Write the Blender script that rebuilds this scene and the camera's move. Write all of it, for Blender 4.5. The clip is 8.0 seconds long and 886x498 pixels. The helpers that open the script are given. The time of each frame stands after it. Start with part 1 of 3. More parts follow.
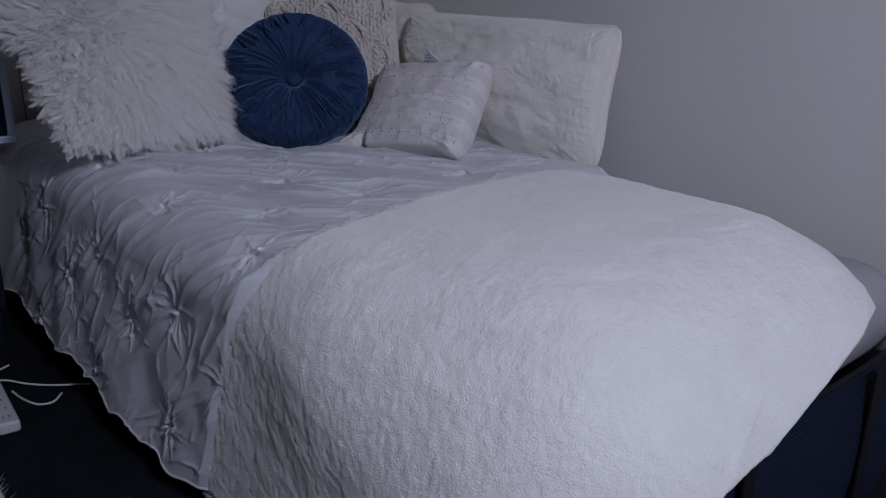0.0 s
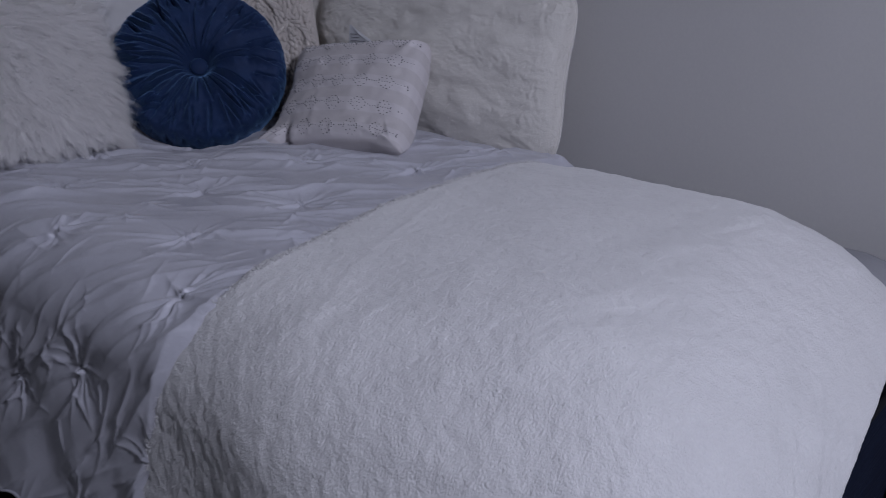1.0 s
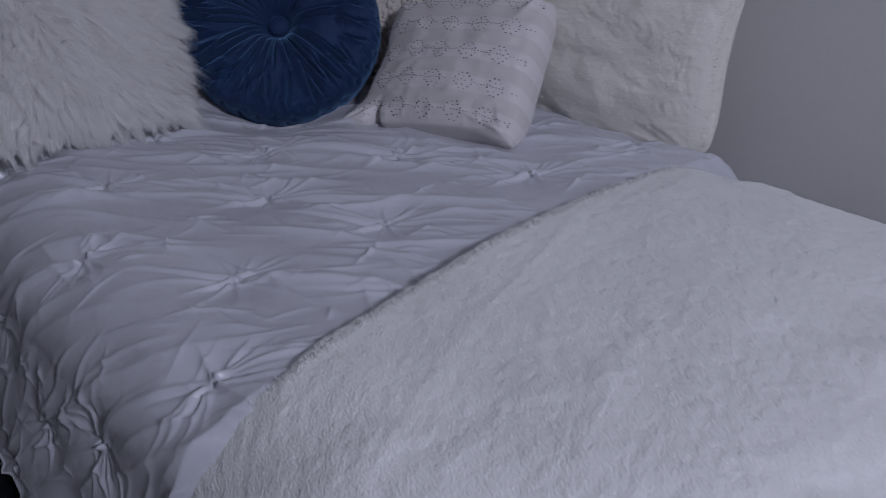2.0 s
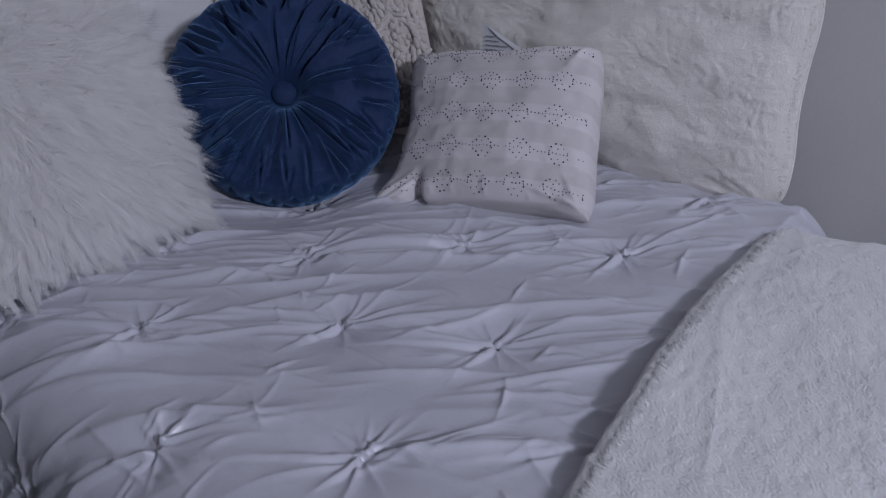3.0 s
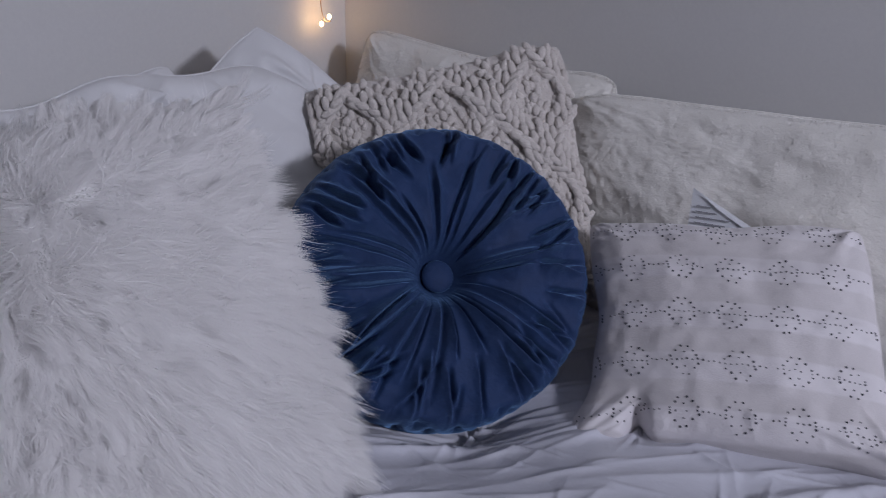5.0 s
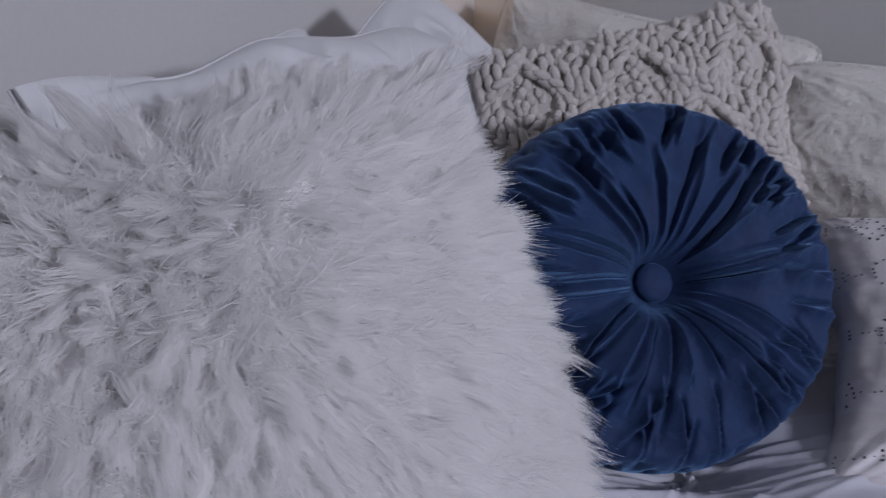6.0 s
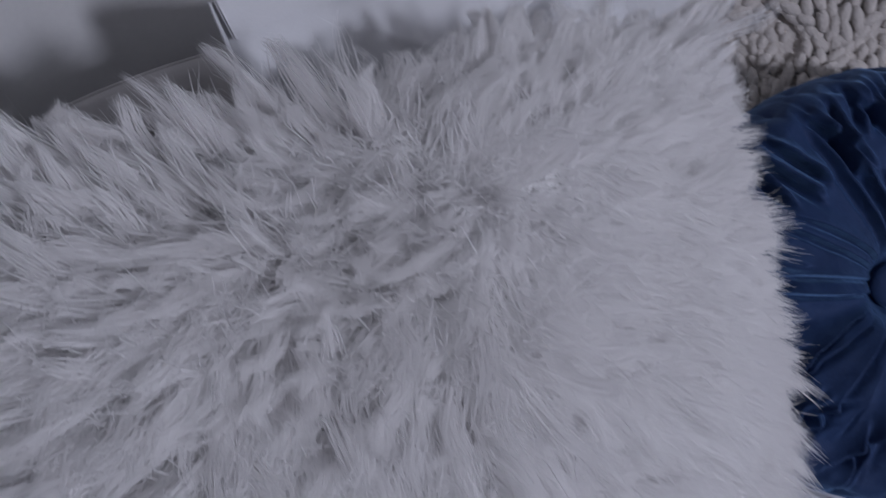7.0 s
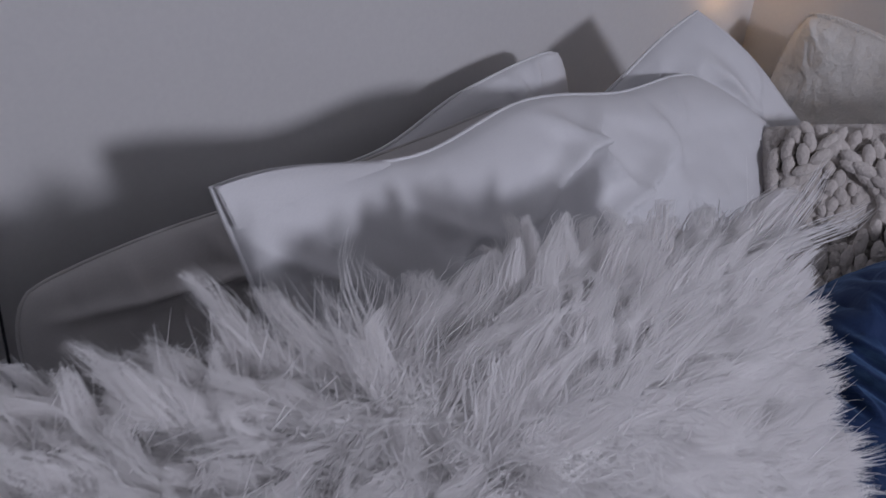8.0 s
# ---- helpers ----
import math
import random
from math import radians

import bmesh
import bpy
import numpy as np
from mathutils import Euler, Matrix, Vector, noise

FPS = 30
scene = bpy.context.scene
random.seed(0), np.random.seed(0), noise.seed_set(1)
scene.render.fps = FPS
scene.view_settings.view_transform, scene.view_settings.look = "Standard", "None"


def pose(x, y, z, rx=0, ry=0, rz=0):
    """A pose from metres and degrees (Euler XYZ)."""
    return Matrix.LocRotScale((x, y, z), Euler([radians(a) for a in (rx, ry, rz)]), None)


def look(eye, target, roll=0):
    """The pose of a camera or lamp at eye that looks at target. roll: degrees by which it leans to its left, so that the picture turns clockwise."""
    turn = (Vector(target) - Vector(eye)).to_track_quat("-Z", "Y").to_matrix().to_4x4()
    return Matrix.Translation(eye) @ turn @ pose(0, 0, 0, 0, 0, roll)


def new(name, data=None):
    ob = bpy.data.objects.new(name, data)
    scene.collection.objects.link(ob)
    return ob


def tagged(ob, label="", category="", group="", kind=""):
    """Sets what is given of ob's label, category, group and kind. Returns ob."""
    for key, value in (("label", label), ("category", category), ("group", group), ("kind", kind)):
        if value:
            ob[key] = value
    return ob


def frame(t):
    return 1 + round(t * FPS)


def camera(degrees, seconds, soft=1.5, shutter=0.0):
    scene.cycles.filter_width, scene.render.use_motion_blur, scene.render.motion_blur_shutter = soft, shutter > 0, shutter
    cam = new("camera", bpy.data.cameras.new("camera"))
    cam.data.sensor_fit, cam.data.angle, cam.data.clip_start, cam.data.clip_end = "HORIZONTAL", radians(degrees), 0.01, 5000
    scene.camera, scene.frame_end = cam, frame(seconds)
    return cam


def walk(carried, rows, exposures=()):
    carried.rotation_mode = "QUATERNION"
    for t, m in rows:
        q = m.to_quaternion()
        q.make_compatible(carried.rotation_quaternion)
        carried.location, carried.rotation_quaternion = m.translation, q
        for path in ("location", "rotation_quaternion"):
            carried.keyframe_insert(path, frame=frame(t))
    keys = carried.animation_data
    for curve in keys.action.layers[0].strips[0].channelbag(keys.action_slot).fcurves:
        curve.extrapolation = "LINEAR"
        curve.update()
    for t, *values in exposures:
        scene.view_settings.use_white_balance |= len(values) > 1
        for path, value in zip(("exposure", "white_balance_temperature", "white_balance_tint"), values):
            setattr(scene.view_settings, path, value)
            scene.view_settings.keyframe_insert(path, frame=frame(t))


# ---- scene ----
cam = camera(55.4, 8.0, soft=0.9, shutter=0.28)
PATH = [
    (0, (0.04, -0.014, 1.123), (0.004, 1.881, 0.485), 1.2),
    (0.5, (-0.025, 0.125, 1.113), (0.032, 2.011, 0.449), 1.5),
    (1, (-0.08, 0.295, 1.107), (0.122, 2.159, 0.412), 0.3),
    (1.2, (-0.077, 0.368, 1.106), (0.164, 2.216, 0.381), 0.8),
    (2.3, (-0.058, 0.815, 1.183), (-0.174, 2.595, 0.278), -0.5),
    (2.5, (-0.134, 0.869, 1.201), (-0.196, 2.648, 0.29), -2.1),
    (3, (-0.352, 0.985, 1.255), (-0.171, 2.752, 0.336), -2.7),
    (3.5, (-0.455, 1.107, 1.265), (-0.15, 2.878, 0.387), 0.4),
    (4, (-0.524, 1.264, 1.289), (-0.217, 3.063, 0.472), -1.1),
    (4.2, (-0.552, 1.324, 1.294), (-0.217, 3.128, 0.499), -1.7),
    (5.3, (-0.796, 1.619, 1.231), (-0.339, 3.432, 0.521), 2.2),
    (5.5, (-0.822, 1.67, 1.225), (-0.405, 3.489, 0.504), 2.0),
    (6, (-0.9, 1.785, 1.201), (-0.544, 3.59, 0.416), 1.1),
    (6.5, (-0.951, 1.861, 1.191), (-0.718, 3.599, 0.229), 2.0),
    (7, (-0.97, 1.932, 1.236), (-0.883, 3.606, 0.145), 5.3),
    (7.5, (-0.982, 2.005, 1.25), (-1.044, 3.723, 0.227), 5.6),
    (8, (-0.968, 2.056, 1.272), (-0.983, 3.817, 0.324), 6.0),
]
walk(cam, [(t, look(eye, target, roll)) for t, eye, target, roll in PATH],
     [(0, 0.02, 6350, 12), (0.5, -0.06, 6350, 12), (1.2, -0.06, 6350, 13), (3, 0.35, 6380, 11), (4, 0.6, 6450, 11), (5.5, 0.8, 6550, 12), (6, 0.82, 6500, 12),
      (6.5, 0.62, 6350, 11), (7.5, 0.62, 6550, 11), (8, 0.7, 6650, 12)])

# ---- light ----
# The room's own axes: x runs across the bed to the side wall, y along it to the head wall.
ROOM = pose(0, 0, 0, 0, 0, 42)
WALL_X, WALL_Y = 2.02, 2.98
BACK_X, BACK_Y, TOP = -3.6, -4.4, 2.6


def area_lamp(name, eye, target, size, watts, colour):
    data = bpy.data.lights.new(name, "AREA")
    data.shape, data.size, data.energy, data.color = "DISK", size, watts, colour
    lamp = new(name, data)
    lamp.matrix_world = ROOM @ look(eye, target)
    return lamp


area_lamp("ceiling_lamp", (0.4, -1.47, 2.32), (1.4, 1.7, 0.6), 0.36, 49, (0.785, 0.82, 1.0))
world = bpy.data.worlds.new("room_dusk")
world.use_nodes = True
world.node_tree.nodes["Background"].inputs[0].default_value = (0.25, 0.32, 0.45, 1)
world.node_tree.nodes["Background"].inputs[1].default_value = 0.05
scene.world = world


# ---- materials ----
def material(name, base, rough=0.8, second=None, blotch=6.0, grain=300.0, grain_depth=0.3, grain_dist=0.002,
             folds=0.0, fold_scale=20.0, sheen=0.0, sheen_tint=None, metallic=0.0, emission=None, mix=0.5, sub=0.0):
    mat = bpy.data.materials.new(name)
    mat.use_nodes = True
    nodes, links = mat.node_tree.nodes, mat.node_tree.links
    bsdf = nodes["Principled BSDF"]
    coords = nodes.new("ShaderNodeTexCoord")
    second = second or tuple(c * 0.86 for c in base)
    big = nodes.new("ShaderNodeTexNoise")
    big.inputs["Scale"].default_value, big.inputs["Detail"].default_value = blotch, 5
    links.new(coords.outputs["Object"], big.inputs["Vector"])
    fine = nodes.new("ShaderNodeTexNoise")
    fine.inputs["Scale"].default_value, fine.inputs["Detail"].default_value = grain, 3
    links.new(coords.outputs["Object"], fine.inputs["Vector"])
    blend = nodes.new("ShaderNodeMath")
    blend.operation = "MULTIPLY_ADD"
    blend.inputs[1].default_value = mix
    links.new(fine.outputs["Fac"], blend.inputs[0])
    half = nodes.new("ShaderNodeMath")
    half.operation = "MULTIPLY"
    half.inputs[1].default_value = 1 - mix
    links.new(big.outputs["Fac"], half.inputs[0])
    links.new(half.outputs[0], blend.inputs[2])
    ramp = nodes.new("ShaderNodeValToRGB")
    ramp.color_ramp.elements[0].position, ramp.color_ramp.elements[1].position = 0.35, 0.65
    ramp.color_ramp.elements[0].color, ramp.color_ramp.elements[1].color = (*second, 1), (*base, 1)
    links.new(blend.outputs[0], ramp.inputs[0])
    links.new(ramp.outputs[0], bsdf.inputs["Base Color"])
    bsdf.inputs["Roughness"].default_value, bsdf.inputs["Metallic"].default_value = rough, metallic
    bsdf.inputs["Sheen Weight"].default_value = sheen
    if sheen_tint:
        bsdf.inputs["Sheen Tint"].default_value = (*sheen_tint, 1)
        bsdf.inputs["Sheen Roughness"].default_value = 0.4
    bump = nodes.new("ShaderNodeBump")
    bump.inputs["Strength"].default_value, bump.inputs["Distance"].default_value = grain_depth, grain_dist
    links.new(fine.outputs["Fac"], bump.inputs["Height"])
    last = bump
    if folds:
        wave = nodes.new("ShaderNodeTexNoise")
        wave.inputs["Scale"].default_value, wave.inputs["Detail"].default_value = fold_scale, 4
        wave.inputs["Distortion"].default_value = 0.6
        links.new(coords.outputs["Object"], wave.inputs["Vector"])
        last = nodes.new("ShaderNodeBump")
        last.inputs["Strength"].default_value, last.inputs["Distance"].default_value = folds, 0.01
        links.new(wave.outputs["Fac"], last.inputs["Height"])
        links.new(bump.outputs[0], last.inputs["Normal"])
    links.new(last.outputs[0], bsdf.inputs["Normal"])
    if emission:
        bsdf.inputs["Emission Color"].default_value, bsdf.inputs["Emission Strength"].default_value = (*emission[:3], 1), emission[3]
    if sub:
        bsdf.inputs["Subsurface Weight"].default_value = sub
        bsdf.inputs["Subsurface Radius"].default_value = (0.01, 0.01, 0.01)
    return mat


PAINT = material("wall_paint", (0.60, 0.59, 0.58), 0.75, (0.57, 0.56, 0.555), 1.5, 180, 0.12, 0.0008)
# invented dark tone for the walls out of view, so they bounce little light
LOW_BOUNCE_PAINT = material("low_bounce_wall_paint", (0.16, 0.17, 0.19), 0.75, (0.14, 0.15, 0.17), 1.5, 180, 0.12, 0.0008)
CEILING = material("ceiling_paint", (0.75, 0.75, 0.74), 0.9, None, 2, 120, 0.2)
CARPET = material("dark_carpet", (0.012, 0.015, 0.021), 0.95, (0.005, 0.006, 0.009), 9, 240, 1.0, 0.006)
SATIN = material("grey_satin", (0.56, 0.56, 0.615), 0.32, (0.51, 0.51, 0.565), 5, 900, 0.12, 0.0005, 0.14, 40, 0.1)
SHERPA = material("white_sherpa", (0.74, 0.73, 0.73), 0.95, (0.67, 0.66, 0.66), 14, 300, 0.7, 0.003, 0.16, 120, 0.4)
PLUSH = material("white_plush", (0.73, 0.705, 0.665), 0.95, (0.67, 0.645, 0.605), 18, 330, 0.5, 0.0022, 0.22, 60, 0.4)
COTTON = material("white_cotton", (0.67, 0.665, 0.675), 0.75, (0.62, 0.615, 0.63), 4, 800, 0.15, 0.0005, 0.12, 12, 0.1)
GREY_COTTON = material("grey_cotton", (0.50, 0.48, 0.47), 0.8, (0.45, 0.43, 0.42), 4, 700, 0.15, 0.0005, 0.12, 10, 0.1)
STRIPED = material("striped_linen", (0.62, 0.585, 0.59), 0.85, (0.56, 0.525, 0.53), 20, 520, 0.5, 0.0012, 0.1, 30, 0.2)


def add_bands(mat, pitch, colour):
    """Smoother, paler bands across the cloth."""
    nodes, links = mat.node_tree.nodes, mat.node_tree.links
    bsdf, coords = nodes["Principled BSDF"], nodes.new("ShaderNodeTexCoord")
    split, wave, step, mixer = nodes.new("ShaderNodeSeparateXYZ"), nodes.new("ShaderNodeMath"), nodes.new("ShaderNodeMapRange"), nodes.new("ShaderNodeMix")
    links.new(coords.outputs["Object"], split.inputs[0])
    scale = nodes.new("ShaderNodeMath")
    scale.operation, scale.inputs[1].default_value = "MULTIPLY", 2 * math.pi / pitch
    links.new(split.outputs["Y"], scale.inputs[0])
    wave.operation = "COSINE"
    links.new(scale.outputs[0], wave.inputs[0])
    step.inputs["From Min"].default_value, step.inputs["From Max"].default_value = -0.15, 0.15
    links.new(wave.outputs[0], step.inputs["Value"])
    mixer.data_type = "RGBA"
    old = bsdf.inputs["Base Color"].links[0].from_socket
    links.new(step.outputs[0], mixer.inputs[0])
    links.new(old, mixer.inputs[6])
    mixer.inputs[7].default_value = (*colour, 1)
    links.new(mixer.outputs[2], bsdf.inputs["Base Color"])
    rough = nodes.new("ShaderNodeMapRange")
    rough.inputs["To Min"].default_value, rough.inputs["To Max"].default_value = 0.85, 0.5
    links.new(step.outputs[0], rough.inputs["Value"])
    links.new(rough.outputs[0], bsdf.inputs["Roughness"])


add_bands(STRIPED, 0.0755, (0.66, 0.625, 0.64))
BEAD = material("smoky_bead", (0.16, 0.16, 0.18), 0.25, (0.08, 0.08, 0.1), 60, 500, 0.1, 0.0003, metallic=0.6)
YARN = material("oatmeal_yarn", (0.64, 0.59, 0.55), 0.95, (0.54, 0.49, 0.455), 30, 420, 0.8, 0.002, 0.3, 160, 0.4)
VELVET = material("blue_velvet", (0.0055, 0.029, 0.104), 0.8, (0.004, 0.019, 0.070), 14, 600, 0.3, 0.0008, 0.2, 60, 0.62, (0.2, 0.40, 0.72))
FUR = material("white_fur", (0.97, 0.965, 0.96), 0.7, (0.94, 0.93, 0.92), 12, 120, 0.0, 0.001)


def let_light_through(mat, share):
    """Thin hairs and papers pass part of the light on."""
    nodes, links = mat.node_tree.nodes, mat.node_tree.links
    bsdf, out = nodes["Principled BSDF"], nodes["Material Output"]
    thin, both = nodes.new("ShaderNodeBsdfTranslucent"), nodes.new("ShaderNodeMixShader")
    thin.inputs[0].default_value = (0.97, 0.96, 0.96, 1)
    both.inputs[0].default_value = share
    links.new(bsdf.outputs[0], both.inputs[1])
    links.new(thin.outputs[0], both.inputs[2])
    links.new(both.outputs[0], out.inputs["Surface"])


let_light_through(FUR, 0.7)
FUR_BACK = material("fur_backing", (0.68, 0.67, 0.66), 0.95, (0.58, 0.57, 0.56), 40, 220, 1.0, 0.006, 0.6, 60)
NAVY = material("navy_cloth", (0.007, 0.011, 0.026), 0.85, (0.005, 0.007, 0.018), 12, 420, 0.5, 0.001)
BLACK = material("black_webbing", (0.008, 0.008, 0.011), 0.7, None, 20, 500, 0.4, 0.001)
PLASTIC = material("white_plastic", (0.55, 0.56, 0.58), 0.4, (0.5, 0.51, 0.53), 10, 200, 0.05, 0.0004)
SLOT = material("dark_slot", (0.02, 0.02, 0.02), 0.6)
WIRE = material("dark_wire", (0.05, 0.055, 0.06), 0.55, None, 30, 300, 0.1)
COPPER = material("copper_wire", (0.5, 0.3, 0.17), 0.35, None, 30, 300, 0.05, metallic=1.0)
PAPER = material("white_label", (0.72, 0.73, 0.75), 0.7, (0.66, 0.67, 0.7), 20, 500, 0.1)
INK = material("grey_print", (0.28, 0.28, 0.30), 0.8)
BULB = material("warm_bulb", (1.0, 0.8, 0.55), 0.4, emission=(1.0, 0.62, 0.3, 24))
STEEL = material("pale_metal", (0.62, 0.72, 0.88), 0.35, (0.55, 0.64, 0.8), 12, 200, 0.05, metallic=0.4)
for dark in (NAVY, BLACK, CARPET):
    dark.node_tree.nodes["Principled BSDF"].inputs["Specular IOR Level"].default_value = 0.12
MATTRESS = material("mattress_ticking", (0.3, 0.3, 0.32), 0.9)


# ---- mesh helpers ----
def mesh_object(name, verts, faces, mat, parent=None, label="", smooth=True):
    data = bpy.data.meshes.new(name)
    data.from_pydata([tuple(v) for v in verts], [], faces)
    data.polygons.foreach_set("use_smooth", [smooth] * len(data.polygons))
    data.materials.append(mat)
    data.update()
    ob = new(name, data)
    ob.parent = parent
    if label:
        ob["label"] = label
    return ob


def part(name, bm, mat, parent=None, label="", smooth=False):
    data = bpy.data.meshes.new(name)
    bmesh.ops.recalc_face_normals(bm, faces=bm.faces)
    bm.to_mesh(data)
    bm.free()
    data.polygons.foreach_set("use_smooth", [smooth] * len(data.polygons))
    data.materials.append(mat)
    ob = new(name, data)
    ob.parent = parent
    if label:
        ob["label"] = label
    return ob


def thing(name, m, label, category, group="", kind=""):
    ob = new(name)
    ob.matrix_world = m
    return tagged(ob, label, category, group, kind)


def box(lo, hi, bevel=0.0, segments=2):
    bm = bmesh.new()
    bmesh.ops.create_cube(bm, size=1)
    for v in bm.verts:
        v.co = Vector([lo[i] + (v.co[i] + 0.5) * (hi[i] - lo[i]) for i in range(3)])
    if bevel:
        bmesh.ops.bevel(bm, geom=bm.edges[:], offset=bevel, segments=segments, affect="EDGES", profile=0.5)
    return bm


def grid_faces(n, m, wrap=False, start=0):
    faces = []
    for i in range(n - 1):
        for j in range(m if wrap else m - 1):
            k = (j + 1) % m
            faces.append((start + i * m + j, start + i * m + k, start + (i + 1) * m + k, start + (i + 1) * m + j))
    return faces


def tube(points, radius, sides=8):
    """A round tube through points: verts and faces."""
    pts = [Vector(p) for p in points]
    verts, ring = [], []
    for i, p in enumerate(pts):
        d = (pts[min(i + 1, len(pts) - 1)] - pts[max(i - 1, 0)]).normalized()
        a = d.orthogonal().normalized() if i == 0 else (ring - d * ring.dot(d)).normalized()
        ring = a
        b = d.cross(a)
        for k in range(sides):
            t = 2 * math.pi * k / sides
            verts.append(p + (a * math.cos(t) + b * math.sin(t)) * radius)
    faces = grid_faces(len(pts), sides, True)
    faces += [tuple(range(sides)), tuple(range(len(verts) - sides, len(verts)))]
    return verts, faces


def spline(points, steps=8):
    """Catmull-Rom points through the given ones."""
    p = [Vector(q) for q in points]
    p = [2 * p[0] - p[1]] + p + [2 * p[-1] - p[-2]]
    out = []
    for i in range(1, len(p) - 2):
        for k in range(steps):
            t = k / steps
            out.append(0.5 * (2 * p[i] + (p[i + 1] - p[i - 1]) * t + (2 * p[i - 1] - 5 * p[i] + 4 * p[i + 1] - p[i + 2]) * t * t
                              + (3 * p[i] - p[i - 1] - 3 * p[i + 1] + p[i + 2]) * t ** 3))
    return out + [p[-2]]


LATTICE = np.random.RandomState(7).rand(64, 64)


def soft_noise(x, y, seed=0):
    """Smooth noise in -1..1 of arrays."""
    x, y = np.asarray(x) + 17.3 * seed, np.asarray(y) + 9.1 * seed
    i, j = np.floor(x).astype(int), np.floor(y).astype(int)
    fx, fy = x - i, y - j
    fx, fy = fx * fx * (3 - 2 * fx), fy * fy * (3 - 2 * fy)

    def at(a, b):
        return LATTICE[a % 64, b % 64]
    return 2 * ((at(i, j) * (1 - fx) + at(i + 1, j) * fx) * (1 - fy) + (at(i, j + 1) * (1 - fx) + at(i + 1, j + 1) * fx) * fy) - 1


def fractal(x, y, octaves=3, seed=0):
    return sum(soft_noise(x * 2 ** k, y * 2 ** k, seed + k) / 2 ** k for k in range(octaves))


def fuzz(parent, name, roots, ways, shortest, longest, mat, label, seed):
    """Short loose fibres that stand out of a cloth: one mesh of slim blades."""
    rng = np.random.RandomState(seed)
    n = len(roots)
    ways = ways + rng.normal(0, 0.55, (n, 3))
    ways *= (rng.uniform(shortest, longest, n) / np.linalg.norm(ways, axis=1))[:, None]
    side = np.cross(ways, rng.normal(0, 1, (n, 3)))
    side *= (rng.uniform(0.0003, 0.0006, n) / np.linalg.norm(side, axis=1))[:, None]
    verts = np.stack([roots - side, roots + side, roots + ways], 1).reshape(-1, 3)
    ob = mesh_object(name, verts, (np.arange(n)[:, None] * 3 + np.array([0, 1, 2])).tolist(), mat, parent)
    return tagged(ob, label, kind="stuff")


def pose_of(centre, across, up):
    """A pose with x along across, y along up as far as it can, z out of the face."""
    x = Vector(across).normalized()
    z = x.cross(Vector(up)).normalized()
    y = z.cross(x)
    m = Matrix((x, y, z)).transposed().to_4x4()
    m.translation = Vector(centre)
    return ROOM @ m


# ---- room ----
def slab(name, lo, hi, mat, label, category):
    ob = part(name, box(lo, hi), mat)
    ob.matrix_world = ROOM
    return tagged(ob, label, category, kind="structure")


T = 0.12
slab("floor", (BACK_X - T, BACK_Y - T, -0.1), (WALL_X + T, WALL_Y + T, 0), CARPET, "dark charcoal blue carpet floor", "floor")
slab("wall_east", (WALL_X, BACK_Y - T, 0), (WALL_X + T, WALL_Y, TOP), PAINT, "plain pale grey painted wall along the bed", "wall")
slab("wall_north", (BACK_X - T, WALL_Y, 0), (WALL_X + T, WALL_Y + T, TOP), PAINT, "plain pale grey painted wall behind the pillows", "wall")
# unseen walls added to close the room, dark to deepen the shade
slab("wall_west", (BACK_X - T, BACK_Y - T, 0), (BACK_X, WALL_Y, TOP), LOW_BOUNCE_PAINT, "plain unseen wall, kept dark to cut bounced light", "wall")
slab("wall_south", (BACK_X, BACK_Y - T, 0), (WALL_X, BACK_Y, TOP), LOW_BOUNCE_PAINT, "plain unseen wall, kept dark to cut bounced light", "wall")
slab("ceiling", (BACK_X - T, BACK_Y - T, TOP), (WALL_X + T, WALL_Y + T, TOP + T), CEILING, "plain white ceiling", "ceiling")

# ---- bed ----
bed = thing("bed", ROOM, "low bed with a dark navy fabric base in the corner", "bed")
part("mattress", box((0.80, 0.60, 0.3), (1.96, 2.9, 0.52), 0.1, 4), MATTRESS, bed, smooth=True)
part("base", box((0.84, 0.62, 0.06), (1.97, 2.9, 0.3), 0.02), NAVY, bed, "dark navy fabric bed base")
for x in (0.92, 1.88):
    for y in (0.72, 2.8):
        part("leg", box((x - 0.03, y - 0.03, 0), (x + 0.03, y + 0.03, 0.07), 0.006), BLACK, bed)


def drape(a, b, top, left, foot, right, side_radius, foot_radius, right_radius, flare):
    """Cloth point for flat cloth coordinates: a across, b along the bed; past the edges it falls."""
    exl, exr, ey = np.maximum(0, left - a), np.maximum(0, a - right), np.maximum(0, foot - b)
    ex = exl + exr
    e = np.hypot(ex, ey)
    safe = np.maximum(e, 1e-9)
    radius = (exl ** 2 * side_radius + exr ** 2 * right_radius + ey ** 2 * foot_radius) / np.maximum(ex ** 2 + ey ** 2, 1e-12)
    radius = np.where(e > 0, radius, side_radius)
    angle = np.minimum(e / radius, math.pi / 2)
    fall = np.maximum(0, e - radius * math.pi / 2)
    out = radius * np.sin(angle) + flare * fall
    drop = radius * (1 - np.cos(angle)) + fall * np.sqrt(1 - flare ** 2)
    dx, dy = np.where(exr > 0, -1, 1) * ex / safe, ey / safe
    x = np.clip(a, left, right) - dx * out
    y = np.maximum(b, foot) - dy * out
    return np.minimum(x, 2.005), y, top - drop, np.sin(angle), dx, dy


def blanket_edge(a):
    """How far the throw reaches towards the pillows."""
    return np.interp(a, [0.16, 0.43, 0.62, 0.8, 1.02, 1.37, 1.73, 2.0], [1.46, 1.39, 1.325, 1.285, 1.335, 1.38, 1.405, 1.41])


